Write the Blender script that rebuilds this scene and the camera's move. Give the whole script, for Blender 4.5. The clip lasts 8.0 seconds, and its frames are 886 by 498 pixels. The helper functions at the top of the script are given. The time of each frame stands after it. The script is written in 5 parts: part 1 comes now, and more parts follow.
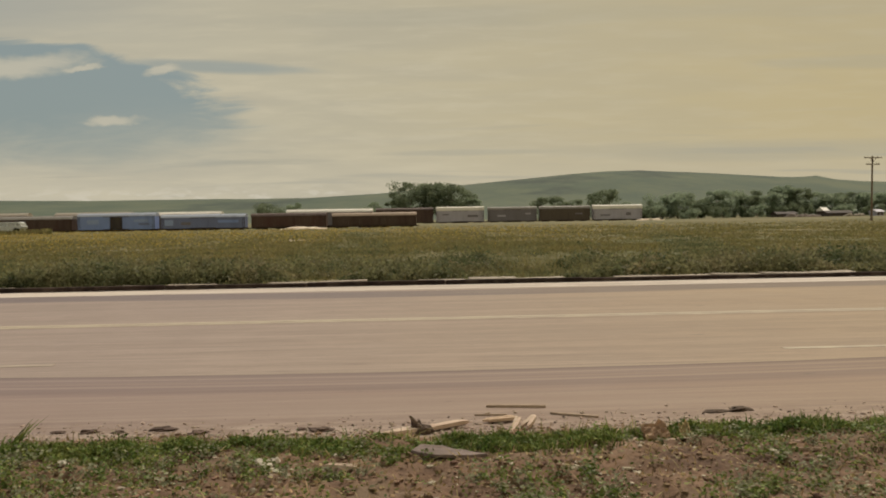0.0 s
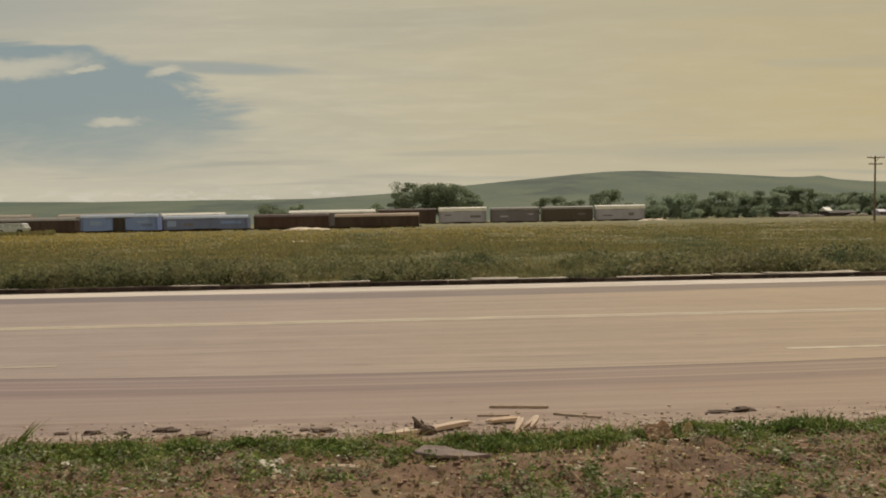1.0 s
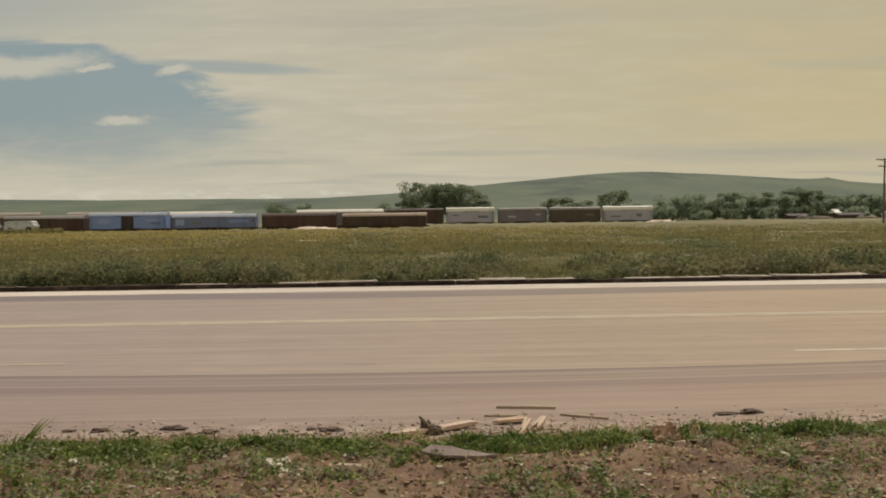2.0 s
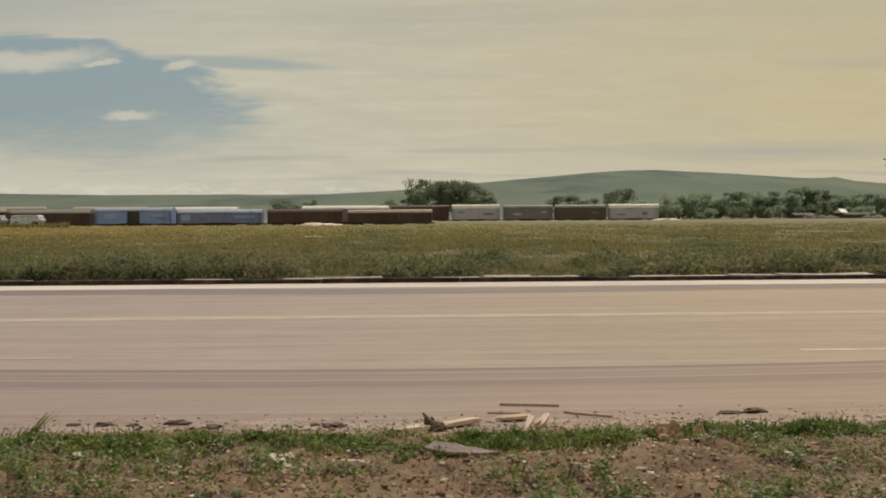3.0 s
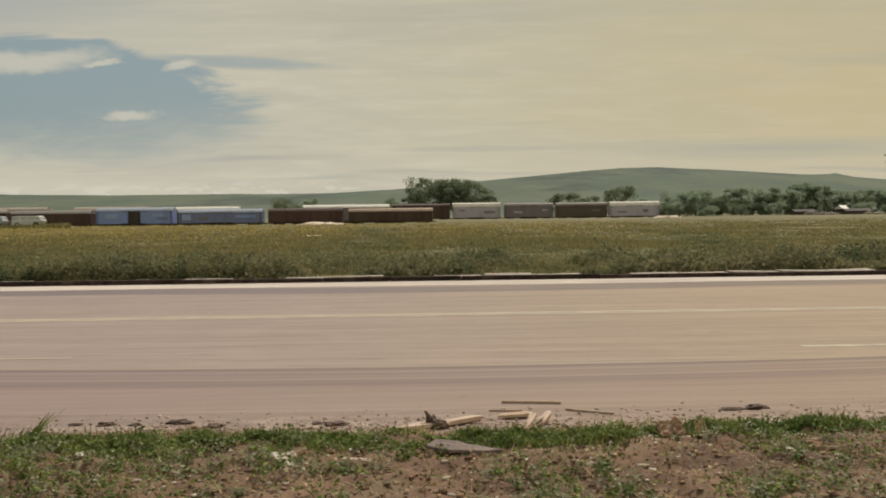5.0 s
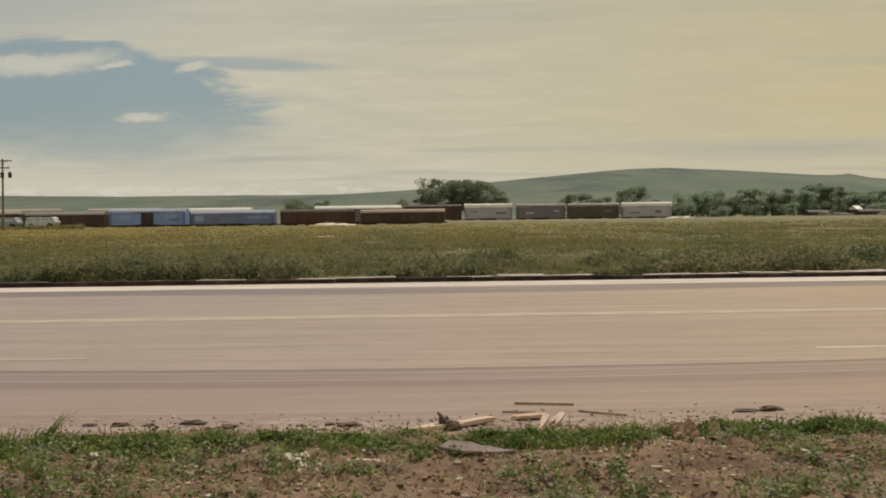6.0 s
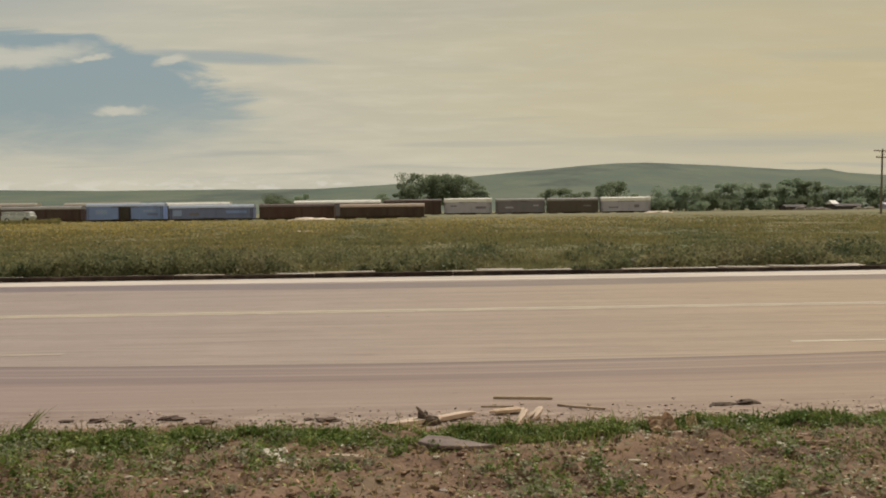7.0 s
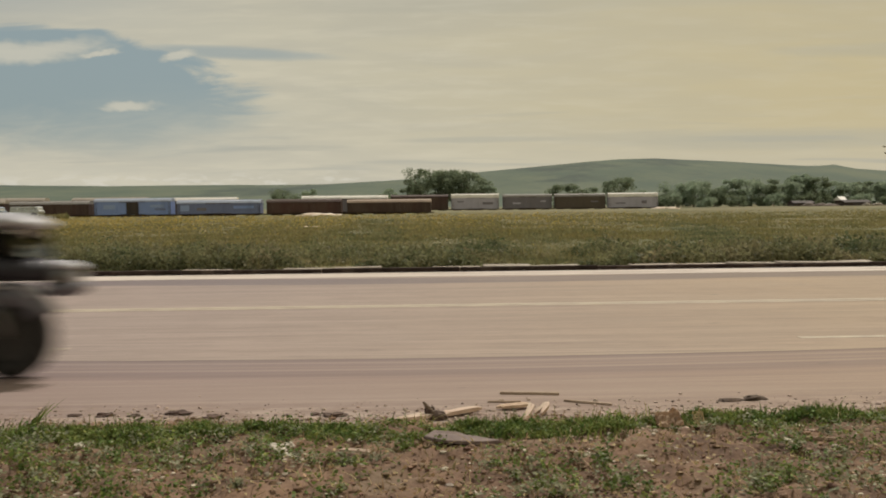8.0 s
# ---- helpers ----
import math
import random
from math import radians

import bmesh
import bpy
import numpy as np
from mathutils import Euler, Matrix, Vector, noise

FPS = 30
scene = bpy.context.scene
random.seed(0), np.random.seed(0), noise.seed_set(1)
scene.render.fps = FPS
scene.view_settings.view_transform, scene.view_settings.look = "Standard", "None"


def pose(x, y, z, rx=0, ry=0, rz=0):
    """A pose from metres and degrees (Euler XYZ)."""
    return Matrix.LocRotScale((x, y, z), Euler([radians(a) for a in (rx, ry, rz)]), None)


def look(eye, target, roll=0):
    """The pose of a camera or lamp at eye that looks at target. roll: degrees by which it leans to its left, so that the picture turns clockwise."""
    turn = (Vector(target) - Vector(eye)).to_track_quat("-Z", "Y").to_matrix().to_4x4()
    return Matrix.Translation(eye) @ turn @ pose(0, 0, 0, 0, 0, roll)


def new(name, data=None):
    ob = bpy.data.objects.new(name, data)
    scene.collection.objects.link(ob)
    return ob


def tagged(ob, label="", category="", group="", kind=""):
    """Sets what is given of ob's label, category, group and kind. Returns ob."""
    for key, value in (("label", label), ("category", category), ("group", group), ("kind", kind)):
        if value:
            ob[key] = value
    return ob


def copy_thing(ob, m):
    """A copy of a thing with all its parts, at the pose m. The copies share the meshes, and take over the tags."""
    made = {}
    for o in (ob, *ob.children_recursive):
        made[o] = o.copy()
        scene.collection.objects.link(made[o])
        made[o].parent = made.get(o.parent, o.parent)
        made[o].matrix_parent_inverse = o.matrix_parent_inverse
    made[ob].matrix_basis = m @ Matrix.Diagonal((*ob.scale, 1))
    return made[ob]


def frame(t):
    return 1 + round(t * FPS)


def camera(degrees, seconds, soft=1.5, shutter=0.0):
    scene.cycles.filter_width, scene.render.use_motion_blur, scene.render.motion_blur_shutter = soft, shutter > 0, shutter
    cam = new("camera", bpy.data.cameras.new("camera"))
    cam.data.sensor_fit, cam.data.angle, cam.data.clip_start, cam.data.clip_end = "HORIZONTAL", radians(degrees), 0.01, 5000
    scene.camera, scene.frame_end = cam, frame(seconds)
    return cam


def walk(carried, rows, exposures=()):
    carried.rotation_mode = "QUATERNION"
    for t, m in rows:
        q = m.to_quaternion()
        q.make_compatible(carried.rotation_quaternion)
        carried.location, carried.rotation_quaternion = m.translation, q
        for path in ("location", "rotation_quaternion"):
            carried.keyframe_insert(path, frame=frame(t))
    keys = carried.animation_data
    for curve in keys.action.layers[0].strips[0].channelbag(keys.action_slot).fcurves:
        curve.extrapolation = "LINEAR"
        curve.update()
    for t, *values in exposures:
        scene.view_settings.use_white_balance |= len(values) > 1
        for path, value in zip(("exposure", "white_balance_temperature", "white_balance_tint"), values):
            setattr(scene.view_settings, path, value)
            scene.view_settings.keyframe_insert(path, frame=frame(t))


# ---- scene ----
cam = camera(49.0, 8.0, soft=1.9, shutter=0.6)

EYE = 1.45          # height of the lens over the road
AIM = -2.75         # heading of the first view, degrees
ROWS = [(0.0, -2.899, -1.866, 0.937, 0.000, -0.001), (0.2, -2.804, -1.838, 0.968, -0.001, -0.001), (0.5, -2.673, -1.875, 1.015, -0.003, -0.001),
        (0.8, -2.708, -1.841, 1.025, -0.001, -0.000), (1.0, -2.750, -1.831, 1.031, 0.000, 0.000), (1.3, -2.883, -1.751, 0.995, -0.003, 0.000),
        (1.5, -2.834, -1.794, 0.971, -0.005, 0.000), (1.7, -2.629, -1.785, 0.887, -0.004, -0.000), (2.8, -1.855, -2.006, 0.425, 0.001, -0.002),
        (3.0, -1.978, -1.996, 0.341, 0.002, -0.002), (3.2, -1.983, -2.149, 0.385, 0.003, -0.003), (3.4, -1.730, -2.254, 0.429, 0.004, -0.004),
        (3.5, -1.635, -2.295, 0.451, 0.005, -0.005), (3.6, -1.556, -2.271, 0.493, 0.005, -0.005), (3.8, -1.761, -2.204, 0.577, 0.006, -0.004),
        (4.0, -1.978, -2.086, 0.661, 0.007, -0.003), (4.2, -2.093, -2.167, 0.643, 0.006, -0.004), (4.5, -2.073, -2.181, 0.617, 0.004, -0.005),
        (4.7, -2.045, -2.130, 0.628, 0.003, -0.005), (5.8, -1.600, -2.060, 0.691, -0.003, -0.004), (5.9, -1.505, -2.074, 0.696, -0.004, -0.004),
        (6.0, -1.234, -2.024, 0.702, -0.004, -0.004), (6.1, -1.252, -2.006, 0.687, -0.003, -0.004), (6.2, -1.378, -1.945, 0.672, -0.002, -0.004),
        (6.3, -1.726, -1.937, 0.658, -0.001, -0.003), (6.4, -1.996, -1.993, 0.643, 0.000, -0.003), (6.5, -2.204, -2.083, 0.628, 0.001, -0.003),
        (6.6, -2.394, -2.082, 0.641, 0.001, -0.003), (6.8, -2.396, -2.260, 0.666, 0.001, -0.002), (7.0, -2.436, -2.364, 0.692, 0.001, -0.001),
        (7.2, -2.255, -2.511, 0.647, 0.001, -0.003), (7.4, -1.987, -2.617, 0.602, 0.001, -0.005), (7.5, -1.937, -2.653, 0.580, 0.001, -0.006),
        (7.6, -2.019, -2.628, 0.585, 0.001, -0.006), (7.8, -2.035, -2.619, 0.596, 0.001, -0.005), (8.0, -2.020, -2.615, 0.607, 0.001, -0.004)]
walk(cam, [(t, pose(dx, 0, EYE + dz, 90 + pitch, roll, yaw)) for t, yaw, pitch, roll, dx, dz in ROWS],
     exposures=[(0.0, -0.17, 6950, 12), (1.5, -0.11, 6780, 12), (3.0, -0.02, 6550, 12), (8.0, -0.02, 6550, 12)])

# ---- light: high hazy sun ahead and a little to the right, thin cloud with a blue gap ----
SUN_EL, SUN_AZ = 56.0, 28.0   # degrees; azimuth clockwise from +y
sun = new("sun", bpy.data.lights.new("sun", "SUN"))
sun.data.energy, sun.data.angle, sun.data.color = 3.3, radians(1.5), (1.0, 0.95, 0.86)
_s = Vector((math.sin(radians(SUN_AZ)) * math.cos(radians(SUN_EL)), math.cos(radians(SUN_AZ)) * math.cos(radians(SUN_EL)), math.sin(radians(SUN_EL))))
sun.matrix_world = look(_s * 50, (0, 0, 0))


class Net:
    """Short hand for node trees."""

    def __init__(self, tree):
        self.t = tree

    def node(self, kind, **given):
        n = self.t.nodes.new(kind)
        for key, value in given.items():
            if key == "op":
                n.operation = value
            elif key == "blend":
                n.blend_type = value
            elif key == "data":
                n.data_type = value
        return n

    def plug(self, value, socket):
        if isinstance(value, bpy.types.NodeSocket):
            self.t.links.new(value, socket)
        else:
            socket.default_value = value

    def math(self, op, a, b=0.0, c=0.0, clamp=False):
        n = self.node("ShaderNodeMath", op=op)
        n.use_clamp = clamp
        for v, s in zip((a, b, c), n.inputs):
            self.plug(v, s)
        return n.outputs[0]

    def dot(self, a, v):
        n = self.node("ShaderNodeVectorMath", op="DOT_PRODUCT")
        self.plug(a, n.inputs[0]); n.inputs[1].default_value = v
        return n.outputs["Value"]

    def noise(self, vec, scale, detail=4.0, rough=0.55, warp=0.0):
        n = self.node("ShaderNodeTexNoise")
        self.plug(vec, n.inputs["Vector"])
        n.inputs["Scale"].default_value, n.inputs["Detail"].default_value = scale, detail
        n.inputs["Roughness"].default_value, n.inputs["Distortion"].default_value = rough, warp
        return n.outputs["Fac"]

    def span(self, v, lo, hi, a=0.0, b=1.0):
        n = self.node("ShaderNodeMapRange")
        n.interpolation_type = "SMOOTHSTEP"
        self.plug(v, n.inputs["Value"])
        for key, x in (("From Min", lo), ("From Max", hi), ("To Min", a), ("To Max", b)):
            n.inputs[key].default_value = x
        return n.outputs["Result"]

    def mix(self, f, a, b, blend="MIX"):
        n = self.node("ShaderNodeMix", data="RGBA", blend=blend)
        for v, s in ((f, n.inputs[0]), (a, n.inputs[6]), (b, n.inputs[7])):
            self.plug((*v, 1.0) if isinstance(v, tuple) and len(v) == 3 else v, s)
        return n.outputs[2]

    def stretch(self, vec, scale, move=(0, 0, 0)):
        n = self.node("ShaderNodeMapping")
        self.plug(vec, n.inputs["Vector"])
        n.inputs["Scale"].default_value, n.inputs["Location"].default_value = scale, move
        return n.outputs["Vector"]

    def join(self, x, y, z=0.0):
        n = self.node("ShaderNodeCombineXYZ")
        for v, s in zip((x, y, z), n.inputs):
            self.plug(v, s)
        return n.outputs[0]


def build_sky():
    world = bpy.data.worlds.new("sky")
    scene.world = world
    world.use_nodes = True
    net = Net(world.node_tree)
    world.node_tree.nodes.clear()
    way = net.node("ShaderNodeTexCoord").outputs["Generated"]
    a = radians(AIM)
    ahead = net.math("MAXIMUM", net.math("ABSOLUTE", net.dot(way, (-math.sin(a), math.cos(a), 0))), 0.22)
    u = net.math("DIVIDE", net.dot(way, (math.cos(a), math.sin(a), 0)), ahead)
    v = net.math("DIVIDE", net.dot(way, (0, 0, 1)), ahead)
    flat = net.join(u, v)
    air = net.node("ShaderNodeTexSky")
    air.sky_type, air.sun_disc = "NISHITA", False
    air.sun_elevation, air.sun_rotation = radians(SUN_EL), radians(SUN_AZ)
    air.dust_density = 2.5
    blue = net.mix(1.0, air.outputs["Color"], (0.052, 0.052, 0.050), "MULTIPLY")
    blue = net.mix(0.75, blue, (0.300, 0.382, 0.388))
    # cloud sheet: long streaks, whiter low down, yellower towards the sun
    streak = net.noise(net.stretch(flat, (1.6, 13.0, 1.0)), 2.2, 6.0, 0.55, 0.3)
    fine = net.noise(net.stretch(flat, (5.0, 40.0, 1.0), (3.1, 0.7, 0)), 2.4, 5.0, 0.6, 0.2)
    warm = net.span(u, -0.40, 0.50)
    cloud = net.mix(warm, (0.545, 0.530, 0.425), (0.550, 0.478, 0.290))
    low = net.span(v, 0.005, 0.10, 0.55, 0.0)
    cloud = net.mix(low, cloud, (0.600, 0.570, 0.460))
    grey = net.math("MULTIPLY", net.span(streak, 0.38, 0.60, 1.0, 0.0), net.span(u, -0.1, 0.2, 0.30, 0.15))
    cloud = net.mix(grey, cloud, (0.420, 0.415, 0.350))
    cloud = net.mix(net.math("MULTIPLY", net.span(fine, 0.42, 0.72), net.span(u, -0.05, 0.25, 0.36, 0.14)), cloud, (0.655, 0.615, 0.47))
    lines = net.noise(net.stretch(flat, (2.2, 46.0, 1.0), (1.7, 4.4, 0)), 2.0, 4.0, 0.5, 0.4)
    cloud = net.mix(net.math("MULTIPLY", net.math("MULTIPLY", net.span(lines, 0.56, 0.70), net.span(v, 0.13, 0.04)), 0.45), cloud, (0.385, 0.395, 0.345))
    cloud = net.mix(net.math("MULTIPLY", net.span(v, 0.12, 0.26), 0.30), cloud, (0.42, 0.41, 0.335))
    cloud = net.mix(net.math("MULTIPLY", net.math("MULTIPLY", net.span(u, -0.18, -0.50), net.span(v, 0.165, 0.225)), 0.75), cloud, (0.375, 0.405, 0.385))
    # long grey bars in the sheet, and small cloud heads over the skyline
    sway = net.math("MULTIPLY", net.math("SUBTRACT", streak, 0.5), 2.2)
    for cu, cv, ru, rv, much in ((0.36, 0.064, 0.24, 0.011, 0.36), (0.45, 0.152, 0.13, 0.008, 0.32), (0.02, 0.066, 0.09, 0.0035, 0.45), (-0.17, 0.060, 0.06, 0.0030, 0.32), (0.10, 0.205, 0.30, 0.010, 0.22)):
        bu = net.math("DIVIDE", net.math("SUBTRACT", u, cu), ru)
        bv = net.math("DIVIDE", net.math("SUBTRACT", v, cv), rv)
        bar = net.math("ADD", net.math("ADD", net.math("MULTIPLY", bu, bu), net.math("MULTIPLY", bv, bv)), sway)
        cloud = net.mix(net.span(bar, 0.0, 1.5, much, 0.0), cloud, (0.395, 0.400, 0.335))
    heads = net.noise(net.stretch(flat, (14.0, 46.0, 1.0), (2.9, 1.3, 0)), 2.4, 4.0, 0.6, 0.3)
    heads = net.math("MULTIPLY", net.math("MULTIPLY", net.span(heads, 0.50, 0.62), net.span(v, 0.042, 0.020)), net.span(u, 0.02, -0.12))
    cloud = net.mix(net.math("MULTIPLY", heads, 0.55), cloud, (0.700, 0.680, 0.590))
    # the gap in the cloud
    wob = net.noise(net.stretch(flat, (4.5, 22.0, 1.0), (0.4, 0.2, 0)), 2.0, 7.0, 0.62, 0.6)
    wob = net.math("SUBTRACT", wob, 0.5)
    broad = net.math("SUBTRACT", net.noise(net.stretch(flat, (2.0, 6.0, 1.0), (5.4, 1.2, 0)), 2.0, 3.0, 0.5), 0.5)
    du = net.math("DIVIDE", net.math("SUBTRACT", u, -0.44), 0.255)
    dv = net.math("SUBTRACT", v, 0.135)
    dv = net.math("ADD", dv, net.math("MULTIPLY", net.math("MAXIMUM", net.math("ADD", u, 0.36), 0.0), 0.16))
    up = net.math("DIVIDE", net.math("MAXIMUM", dv, 0.0), 0.050)
    down = net.math("DIVIDE", net.math("MAXIMUM", net.math("MULTIPLY", dv, -1.0), 0.0), 0.070)
    r = net.math("ADD", net.math("MULTIPLY", du, du), net.math("ADD", net.math("MULTIPLY", up, up), net.math("MULTIPLY", down, down)))
    r = net.math("ADD", r, net.math("ADD", net.math("MULTIPLY", wob, 1.1), net.math("MULTIPLY", broad, 1.2)))
    crisp = net.span(r, 0.70, 1.05, 1.0, 0.0)
    vague = net.span(r, 0.10, 1.55, 1.0, 0.0)
    gap = net.math("MULTIPLY_ADD", net.span(dv, -0.045, 0.01), net.math("SUBTRACT", crisp, vague), vague)
    # a thin tail of the gap to the right, and bright wisps across it
    tu = net.math("DIVIDE", net.math("SUBTRACT", u, -0.235), 0.12)
    tv = net.math("DIVIDE", net.math("ADD", net.math("SUBTRACT", v, 0.158), net.math("MULTIPLY", net.math("ADD", u, 0.235), 0.06)), 0.0070)
    tail = net.math("ADD", net.math("ADD", net.math("MULTIPLY", tu, tu), net.math("MULTIPLY", tv, tv)), net.math("MULTIPLY", wob, 1.4))
    gap = net.math("MAXIMUM", gap, net.span(tail, 0.0, 1.4, 0.65, 0.0))
    wu_ = net.math("MULTIPLY_ADD", net.math("SUBTRACT", net.noise(net.stretch(flat, (5.0, 14.0, 1.0), (2.2, 8.1, 0)), 2.0, 4.0, 0.6), 0.5), 0.10, u)
    wv_ = net.math("MULTIPLY_ADD", net.math("SUBTRACT", net.noise(net.stretch(flat, (6.0, 10.0, 1.0), (6.2, 3.1, 0)), 2.0, 4.0, 0.6), 0.5), 0.030, v)
    for cu, cv, ru, rv, lean in ((-0.435, 0.1635, 0.085, 0.0135, 0.03), (-0.285, 0.1560, 0.026, 0.0055, 0.14), (-0.333, 0.1050, 0.036, 0.0060, -0.05), (-0.36, 0.1600, 0.02, 0.003, 0.05)):
        wu = net.math("DIVIDE", net.math("SUBTRACT", wu_, cu), ru)
        wv = net.math("DIVIDE", net.math("SUBTRACT", net.math("SUBTRACT", wv_, cv), net.math("MULTIPLY", net.math("SUBTRACT", u, cu), lean)), rv)
        w = net.math("ADD", net.math("ADD", net.math("MULTIPLY", wu, wu), net.math("MULTIPLY", wv, wv)), net.math("MULTIPLY", wob, 1.8))
        gap = net.math("MULTIPLY", gap, net.span(w, 0.05, 1.35, 0.18, 1.0))
        cloud = net.mix(net.span(w, 0.0, 1.2, 0.65, 0.0), cloud, (0.600, 0.585, 0.485))
    far = net.noise(net.stretch(flat, (1.0, 2.6, 1.0), (7.3, 2.2, 0)), 1.3, 5.0, 0.5)
    gap = net.math("MAXIMUM", gap, net.math("MULTIPLY", net.span(far, 0.60, 0.68), net.span(v, 0.3, 0.5)))
    colour = net.mix(gap, cloud, blue)
    bg = net.node("ShaderNodeBackground")
    bg.inputs["Strength"].default_value = 1.0
    out = net.node("ShaderNodeOutputWorld")
    net.plug(colour, bg.inputs["Color"])
    world.node_tree.links.new(bg.outputs[0], out.inputs[0])


build_sky()


# ---- materials ----
def surface(name, one, two, scale=4.0, rough=0.8, bump=0.2, metal=0.0, fine=8.0, vary=0.0, island=False, stretch=(1, 1, 1), third=None, depth=0.02, clear=0.0):
    """Two colours mixed by broad and fine noise, with relief; vary: brightness spread from piece to piece."""
    m = bpy.data.materials.new(name)
    m.use_nodes = True
    net = Net(m.node_tree)
    p = m.node_tree.nodes["Principled BSDF"]
    spot = net.stretch(net.node("ShaderNodeTexCoord").outputs["Object"], stretch)
    broad = net.noise(spot, scale, 5.0, 0.6)
    grain = net.noise(spot, scale * fine, 4.0, 0.65)
    f = net.math("ADD", net.math("MULTIPLY", broad, 0.65), net.math("MULTIPLY", grain, 0.35))
    c = net.mix(net.span(f, 0.36, 0.64), one, two)
    if third:
        c = net.mix(net.span(net.noise(net.stretch(spot, (1, 1, 1), (9.1, 3.7, 5.5)), scale * 0.6, 5.0, 0.65), 0.52, 0.66), c, third)
    if vary:
        r = net.node("ShaderNodeNewGeometry").outputs["Random Per Island"] if island else net.node("ShaderNodeObjectInfo").outputs["Random"]
        hsv = net.node("ShaderNodeHueSaturation")
        net.plug(net.math("MULTIPLY_ADD", r, 2 * vary, 1 - vary), hsv.inputs["Value"])
        net.plug(net.math("MULTIPLY_ADD", net.math("FRACT", net.math("MULTIPLY", r, 17.3)), 0.06 * min(1, vary * 2), 0.5 - 0.03 * min(1, vary * 2)), hsv.inputs["Hue"])
        net.plug(c, hsv.inputs["Color"])
        c = hsv.outputs["Color"]
    net.plug(c, p.inputs["Base Color"])
    net.plug(net.math("MULTIPLY_ADD", grain, 0.25, rough - 0.12), p.inputs["Roughness"])
    p.inputs["Metallic"].default_value = metal
    if clear:
        p.inputs["Coat Weight"].default_value = clear
    if bump:
        b = net.node("ShaderNodeBump")
        b.inputs["Strength"].default_value, b.inputs["Distance"].default_value = bump, depth
        net.plug(f, b.inputs["Height"])
        m.node_tree.links.new(b.outputs[0], p.inputs["Normal"])
    return m


def leafy(name, one, two, vary=0.35, scale=0.6, thin=0.35):
    """Leaves and blades: differ one by one, let some light through."""
    m = surface(name, one, two, scale, 0.6, 0.0, vary=vary, island=True)
    net = Net(m.node_tree)
    p = m.node_tree.nodes["Principled BSDF"]
    p.inputs["Specular IOR Level"].default_value = 0.2
    t = net.node("ShaderNodeBsdfTranslucent")
    m.node_tree.links.new(p.inputs["Base Color"].links[0].from_socket, t.inputs["Color"])
    mixer = net.node("ShaderNodeMixShader")
    mixer.inputs[0].default_value = thin
    out = m.node_tree.nodes["Material Output"]
    m.node_tree.links.new(p.outputs[0], mixer.inputs[1])
    m.node_tree.links.new(t.outputs[0], mixer.inputs[2])
    m.node_tree.links.new(mixer.outputs[0], out.inputs[0])
    return m


